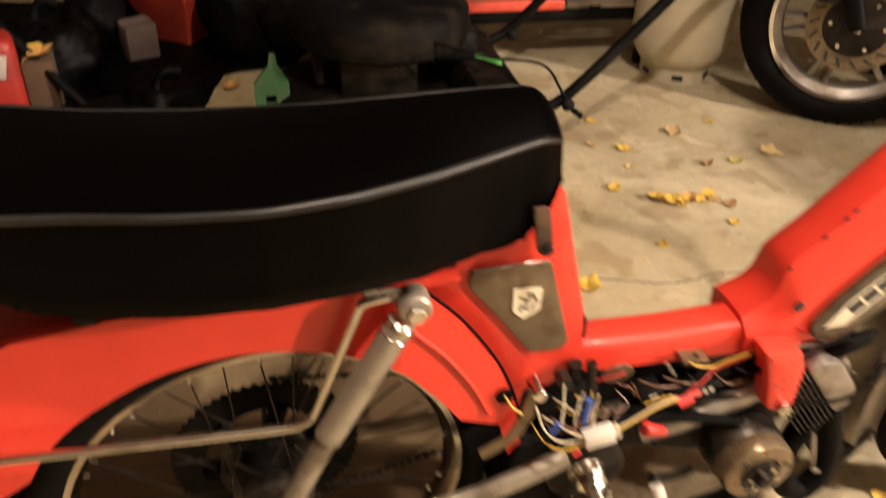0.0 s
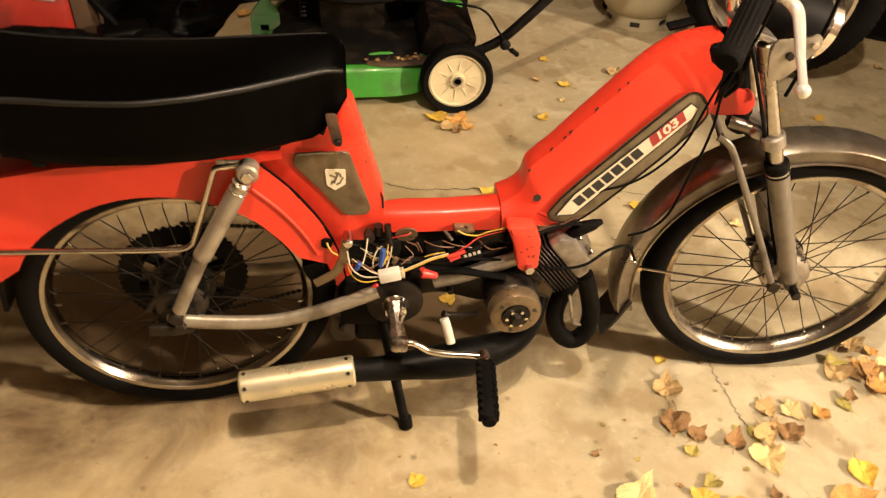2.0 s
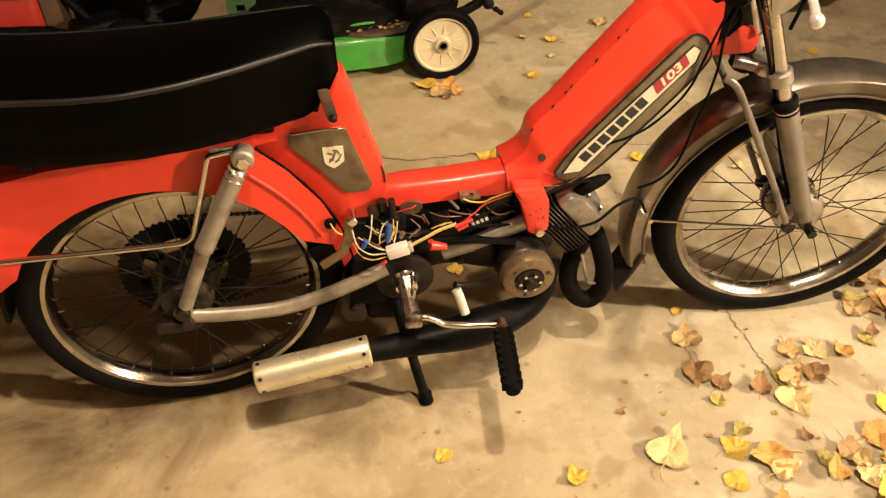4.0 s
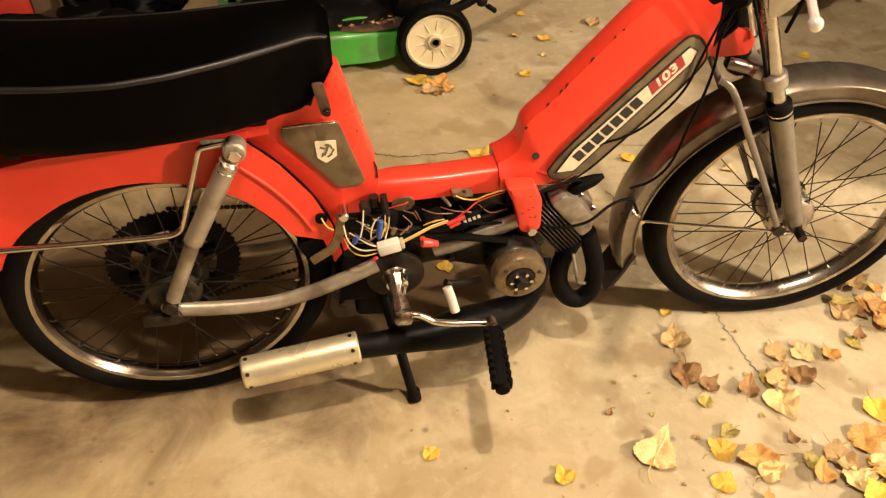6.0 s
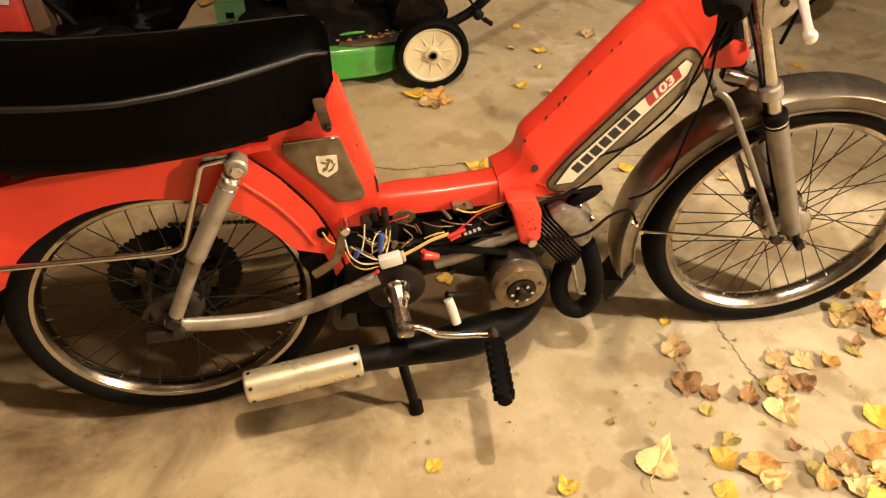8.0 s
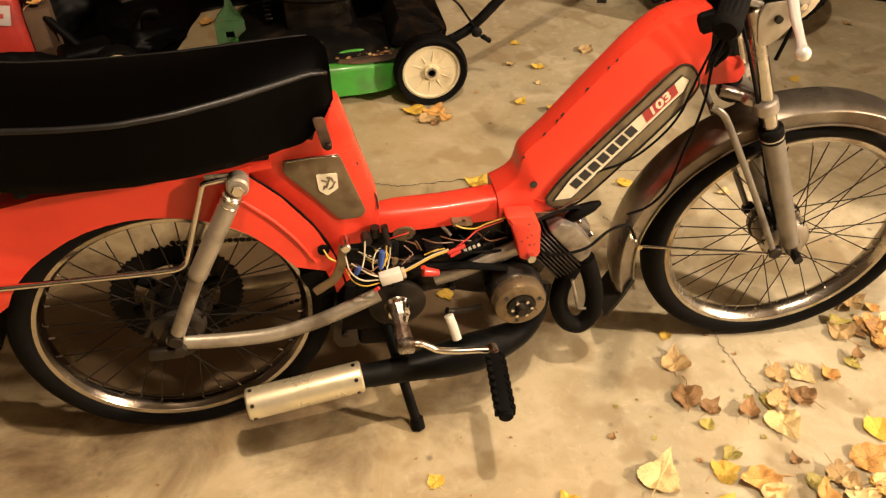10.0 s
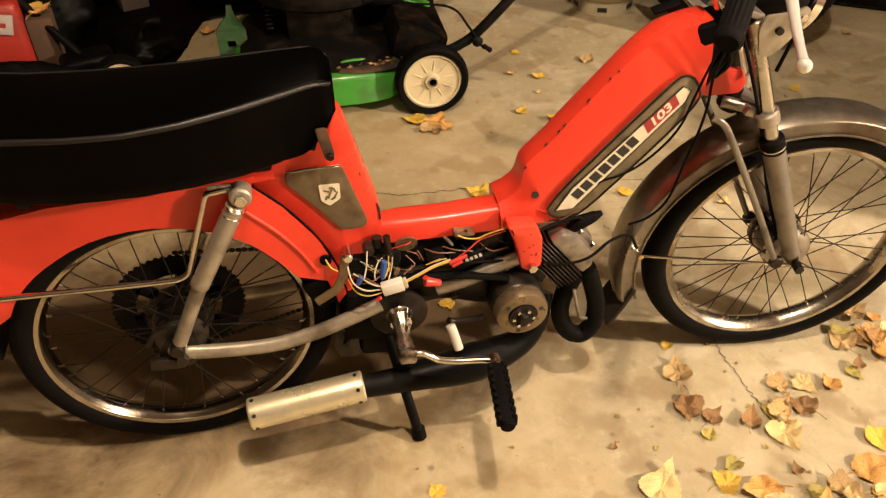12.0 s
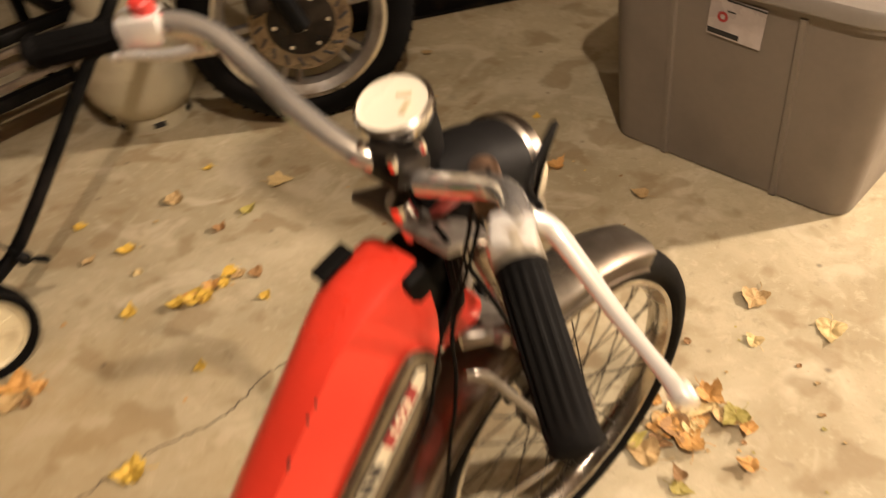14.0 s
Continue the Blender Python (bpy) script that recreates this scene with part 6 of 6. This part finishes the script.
def fuel_can():
    root = thing("fuel_can", (-0.69, 1.52, 0), "red plastic fuel can with a pale label", "fuel can")
    part("can_body", cube((0.24, 0.15, 0.27), pose(-0.69, 1.52, 0.135, 0, 0, 14), 0.03, 4), DARK_RED, root)
    lab = part("can_label", cube((0.084, 0.003, 0.062), pose(-0.622, 1.4500, 0.215, 0, 14, 14), 0.001), SLEEVE, root, "pale printed label")
    part("label_print", cube((0.024, 0.002, 0.014), pose(-0.612, 1.4505, 0.211, 0, 14, 14)), RED_INK, lab)
    part("can_handle", tube([(-0.785, 1.50, 0.26), (-0.765, 1.505, 0.30), (-0.695, 1.52, 0.302), (-0.675, 1.525, 0.26)], 0.012, 12), DARK_RED, root)
    part("can_cap", rod((-0.62, 1.535, 0.262), (-0.616, 1.538, 0.288), 0.022, seg=20, bevel=0.004), PLASTIC, root, "black screw cap")


fuel_can()


def plastic_sheet():
    """A thin crumpled sheet; its free edge runs beside the mower's front bracket."""
    def edge(y):
        return float(np.interp(y, (1.40, 1.74, 1.84, 1.89, 2.6), (-0.175, -0.105, -0.07, 0.20, 0.26)))

    rows = []
    for lift in (0.0, 0.002):
        grid = []
        for j in range(49):
            y = 1.40 + 1.2 * j / 48
            row = []
            for k in range(41):
                x = -1.05 + (edge(y) + 1.05) * k / 40
                p = Vector((x, y, 0))
                h = 0.0015 + 0.018 * abs(noise.noise(p * 7)) + 0.008 * abs(noise.noise(p * 21))
                row.append((x + 0.012 * noise.noise(p * 9), y + 0.012 * noise.noise(p * 9 + Vector((5, 0, 0))), h * min(1.0, 0.25 + 0.25 * (40 - k)) + lift))
            grid.append(row)
        rows.append(grid)
    bm = bmesh.new()
    low, top = [[[bm.verts.new(p) for p in row] for row in grid] for grid in rows]
    for j in range(48):
        for k in range(40):
            bm.faces.new((top[j][k], top[j][k + 1], top[j + 1][k + 1], top[j + 1][k]))
            bm.faces.new((low[j][k], low[j + 1][k], low[j + 1][k + 1], low[j][k + 1]))
        bm.faces.new((low[j][40], low[j + 1][40], top[j + 1][40], top[j][40]))
    for k in range(40):
        bm.faces.new((low[0][k], low[0][k + 1], top[0][k + 1], top[0][k]))
    sheet = part("plastic_sheet", bm, BAG, None, "", 70)
    tagged(sheet, "crumpled black plastic sheet spread on the floor", "plastic sheet")


plastic_sheet()


def lumpy_bag(name, center, size, seed, mat, label, category, neck=True):
    bm = bmesh.new()
    bmesh.ops.create_icosphere(bm, subdivisions=4, radius=1)
    off = Vector((seed * 7.1, seed * 3.3, 0))
    for v in bm.verts:
        p = v.co.copy()
        n = noise.noise(p * 1.3 + off) * 0.28 + abs(noise.noise(p * 3.1 + off)) * 0.22 + abs(noise.noise(p * 7 + off)) * 0.06
        q = p * (0.9 + n)
        v.co = Vector((q.x * size[0], q.y * size[1], max(q.z, -0.82) * size[2]))
    low = min(v.co.z for v in bm.verts)
    top = max((v.co for v in bm.verts), key=lambda c: c.z) + Vector((center[0], center[1], -low))
    bm.transform(Matrix.Translation((center[0], center[1], -low)))
    root = thing(name, (center[0], center[1], 0), label, category)
    part("bag_body", bm, mat, root, "", 70)
    if neck:
        part("bag_neck", tube([top - Vector((0, 0, 0.02)), top + Vector((0.012, 0.004, 0.02)), top + Vector((0.035, 0.015, 0.038)), top + Vector((0.06, 0.03, 0.03))], 0.02, 10, 4, radii=(0.022, 0.010, 0.016, 0.026)), mat, root)


for center, size, seed in (
    ((-0.62, 1.37), (0.20, 0.07, 0.07), 1), ((-0.545, 1.80), (0.14, 0.13, 0.11), 2), ((-0.255, 1.62), (0.135, 0.13, 0.052), 4), ((-0.47, 2.10), (0.10, 0.11, 0.12), 7),
    ((-0.42, 2.38), (0.14, 0.10, 0.14), 8), ((0.00, 1.965), (0.125, 0.075, 0.17), 5), ((0.16, 2.00), (0.16, 0.14, 0.24), 3),
):
    lumpy_bag("rubbish_bag", center, size, seed, BAG, "crumpled black plastic bag on the floor", "bag", seed > 1)


def carton(name, size, m, mat, label):
    root = thing(name, tuple(m.translation - Vector((0, 0, m.translation.z))), label, "box")
    part("box_body", cube(size, m, 0.004), mat, root)
    part("box_flap", cube((size[0] * 0.96, size[1] * 0.48, 0.004), m @ pose(0, size[1] * 0.25, size[2] / 2 + 0.003), 0.001), mat, root)


carton("small_carton", (0.075, 0.09, 0.20), pose(-0.528, 1.545, 0.100, 0, 0, 8), BROWN_CARD, "narrow brown cardboard box beside the fuel can")
carton("small_carton", (0.10, 0.08, 0.115), pose(-0.335, 2.02, 0.0575, 0, 0, 28), PINK_GREY, "small grey-brown cardboard box on the floor")


def red_bin():
    """Tapered red tub, seen at its corner."""
    root = thing("red_tub", (-0.20, 2.18, 0), "dusty red plastic tub standing on the floor", "tub")
    bm = bmesh.new()

    def ring(h, z):
        return [Vector((-0.20, 2.18, z)) + Matrix.Rotation(radians(52), 3, "Z") @ Vector((x * h, y * h, 0)) for x, y in rounded([(-1, -1), (1, -1), (1, 1), (-1, 1)], 0.06)]

    skin([ring(0.065, 0.0), ring(0.165, 0.26), ring(0.175, 0.26), ring(0.175, 0.28), ring(0.16, 0.28), ring(0.06, 0.01)], bm=bm)
    part("tub_body", bm, RED_SLAT, root)


red_bin()


def trimmer_cart():
    root = thing("wheeled_edger", (-0.20, 1.40, 0), "black wheeled lawn edger with a cream wheel", "lawn edger")
    mower_wheel((-0.285, 1.297, 0.0756), root, 0.0756, 12)
    part("edger_body", cube((0.16, 0.10, 0.06), pose(-0.40, 1.45, 0.07, 0, 0, 20), 0.02, 3), BAG, root)
    part("edger_shaft", rod((-0.42, 1.46, 0.09), (-0.95, 1.80, 0.60), 0.013, seg=12), BLACK, root)
    part("edger_axle", rod((-0.285, 1.31, 0.0756), (-0.36, 1.43, 0.075), 0.007, seg=10), GREASY, root)


trimmer_cart()


# ---- fallen leaves ----
def leaf_mesh(kind, seed):
    """A broad pointed leaf with a toothed edge, a stalk and a midrib, more or less curled."""
    rng = random.Random(seed)
    bm = bmesh.new()
    rings, off = 5, Vector((seed * 3.7, seed * 1.9, 0))
    long, wide, base = rng.uniform(0.46, 0.60), rng.uniform(0.30, 0.42), rng.uniform(-0.38, -0.28)
    half = smooth_path([(long, 0, 0), (long * 0.62, wide * 0.34, 0), (0.10, wide * 0.80, 0), (-0.12, wide, 0), (base * 0.86, wide * 0.72, 0), (base * 1.06, wide * 0.30, 0), (base * 0.92, 0, 0)], 5)
    edge = [Vector(p) for p in half] + [Vector((p[0], -p[1] * rng.uniform(0.96, 1.04), 0)) for p in half[-2:0:-1]]
    n = len(edge)
    curl = rng.uniform(0.1, 0.5) if kind in "ypg" else rng.uniform(0.3, 1.3)
    fold, twist, ripple = rng.uniform(0.0, 0.6), rng.uniform(-0.7, 0.7), rng.uniform(0.05, 0.11)
    torn = rng.choice((0.0, 0.0, 0.12, 0.22))
    for k, p in enumerate(edge):
        p *= (0.95 if k % 2 else 1.0) * (1.0 + 0.09 * noise.noise(p * 4 + off)) * (1 - torn * max(0.0, noise.noise(p * 5 - off) * 2))
    centre = bm.verts.new((0, 0, 0))
    grid = [[bm.verts.new(p * (j / rings)) for p in edge] for j in range(1, rings + 1)]
    for k in range(n):
        bm.faces.new((centre, grid[0][k], grid[0][(k + 1) % n]))
        for j in range(rings - 1):
            bm.faces.new((grid[j][k], grid[j + 1][k], grid[j + 1][(k + 1) % n], grid[j][(k + 1) % n]))

    def lift(x, y):
        p = Vector((x, y, 0))
        return 0.02 + curl * (x * x + 0.7 * y * y) + fold * abs(y) * 0.4 + twist * x * y + ripple * noise.noise(p * 4 + off) + 0.04 * noise.noise(p * 12 + off)

    for v in bm.verts:
        v.co.z = lift(v.co.x, v.co.y)
    join(bm, tube([(base * 0.8, 0, lift(base * 0.8, 0)), (base - 0.14, 0.02, 0.05), (base - 0.30, rng.uniform(-0.12, 0.12), 0.03)], 0.010, 5, 3))
    join(bm, tube([(x, 0, lift(x, 0) + 0.004) for x in (base * 0.8, -0.1, 0.1, 0.28, long * 0.86)], 0.009, 4, 2))
    low = min(v.co.z for v in bm.verts)
    bm.transform(Matrix.Translation((0, 0, -low)))
    me = bpy.data.meshes.new("leaf")
    bm.to_mesh(me)
    bm.free()
    me.materials.append(LEAF[kind])
    for p in me.polygons:
        p.use_smooth = True
    return me


WORDS = {"y": "bright yellow fallen leaf on the concrete", "p": "pale yellow fallen leaf on the concrete", "t": "dry tan fallen leaf on the concrete", "b": "curled brown fallen leaf on the concrete", "o": "orange-brown fallen leaf on the concrete", "g": "dull green fallen leaf on the concrete"}
MESHES = {kind: [leaf_mesh(kind, 11 * i + ord(kind)) for i in range(8)] for kind in LEAF}
leaf_rng = random.Random(77)


def leaf(x, y, size, kind, turn=None, z=0.001):
    ob = new("leaf", leaf_rng.choice(MESHES[kind]))
    turn = leaf_rng.uniform(0, 360) if turn is None else turn
    ob.matrix_basis = pose(x, y, z, leaf_rng.uniform(-6, 6), leaf_rng.uniform(-6, 6), turn) @ Matrix.Diagonal((size, size, size, 1))
    tagged(ob, WORDS[kind], "leaf", "fallen leaves on the floor")


# near the front wheel and towards the camera
for x, y, size, kind in (
    (0.394, -0.244, 0.040, "y"), (0.609, -0.331, 0.048, "y"), (0.780, -0.315, 0.088, "p"), (0.8985, -0.325, 0.060, "y"), (0.954, -0.3525, 0.082, "o"), (0.876, -0.386, 0.050, "y"),
    (0.914, -0.065, 0.066, "t"), (0.900, -0.155, 0.070, "b"), (0.935, -0.185, 0.050, "b"), (1.094, -0.138, 0.058, "t"), (1.144, -0.144, 0.052, "p"), (1.196, -0.156, 0.046, "o"),
    (1.114, -0.196, 0.066, "b"), (1.0505, -0.2456, 0.074, "p"), (0.9245, -0.291, 0.040, "g"), (1.160, -0.348, 0.084, "o"), (1.214, -0.295, 0.066, "y"), (1.043, -0.374, 0.048, "g"),
    (0.922, 0.008, 0.030, "y"), (1.278, -0.055, 0.068, "t"), (1.351, -0.049, 0.066, "t"), (1.257, -0.134, 0.040, "g"), (1.049, -0.191, 0.044, "g"), (0.912, -0.221, 0.034, "g"), (1.032, -0.325, 0.030, "b"), (0.729, -0.214, 0.020, "b"),
):
    leaf(x, y, size * 1.16, kind)
# heaps where the draught has swept them together
for x, y, spread_x, spread_y, count, kinds in ((1.09, -0.42, 0.055, 0.022, 13, "ppytto"), (1.37, -0.08, 0.055, 0.042, 26, "ttpoobg"), (1.08, -0.185, 0.04, 0.020, 4, "tgb"), (1.01, 0.905, 0.05, 0.016, 8, "yyo")):
    for k in range(count):
        leaf(x + leaf_rng.gauss(0, spread_x), y + leaf_rng.gauss(0, spread_y), leaf_rng.uniform(0.040, 0.076), leaf_rng.choice(kinds), None, leaf_rng.uniform(0.001, 0.012))
# behind the moped
for x, y, size, kind in (
    (0.66, 0.615, 0.080, "y"), (1.03, 0.54, 0.054, "y"), (0.555, 1.005, 0.085, "y"), (0.615, 0.985, 0.090, "o"), (0.585, 0.945, 0.075, "t"), (0.64, 0.945, 0.06, "o"), (0.605, 0.925, 0.04, "b"), (0.95, 1.36, 0.045, "y"), (0.98, 1.184, 0.052, "y"),
    (0.955, 1.09, 0.036, "p"), (0.8735, 0.989, 0.050, "y"), (1.164, 1.263, 0.072, "t"), (1.26, 0.45, 0.050, "p"), (1.30, 1.31, 0.036, "y"), (1.38, 1.106, 0.078, "p"), (1.259, 1.075, 0.058, "g"),
    (1.17, 1.07, 0.042, "b"), (1.004, 0.908, 0.070, "y"), (1.097, 0.792, 0.040, "y"), (0.887, 0.7325, 0.036, "y"), (1.10, 0.90, 0.05, "t"), (1.13, 0.87, 0.045, "b"),
    (1.854, 0.582, 0.058, "o"), (1.883, 0.353, 0.050, "t"), (2.00, 0.763, 0.032, "y"), (2.085, 1.266, 0.045, "t"), (1.73, -0.015, 0.082, "t"), (1.627, -0.07, 0.052, "p"), (1.743, -0.167, 0.074, "p"), (1.547, 0.028, 0.024, "b"),
    (0.90, 1.22, 0.04, "t"), (-0.055, 1.735, 0.075, "o"), (0.502, 0.222, 0.05, "y"), (1.72, 0.95, 0.045, "y"), (1.45, 0.62, 0.035, "t"), (1.62, 1.0, 0.03, "y"),
):
    leaf(x, y, size, kind)
# crumbs and bits
for k in range(46):
    x, y = leaf_rng.uniform(0.75, 1.75), leaf_rng.uniform(-0.45, 0.0)
    leaf(x, y, leaf_rng.uniform(0.006, 0.016), leaf_rng.choice("tbgb"))
for k in range(30):
    leaf(leaf_rng.uniform(-0.3, 0.75), leaf_rng.uniform(-0.42, -0.15), leaf_rng.uniform(0.004, 0.010), leaf_rng.choice("tbb"))
for k in range(26):
    leaf(leaf_rng.uniform(0.75, 2.0), leaf_rng.uniform(0.3, 1.3), leaf_rng.uniform(0.006, 0.018), leaf_rng.choice("tbyo"))
# on top of the narrow carton
leaf(-0.515, 1.535, 0.085, "o", 40, 0.207)
leaf(-0.535, 1.560, 0.075, "y", 200, 0.212)
# bits caught on the mower deck
for k in range(22):
    leaf(leaf_rng.uniform(0.34, 0.52), leaf_rng.uniform(1.09, 1.14), leaf_rng.uniform(0.008, 0.022), leaf_rng.choice("tbbb"), None, 0.143)
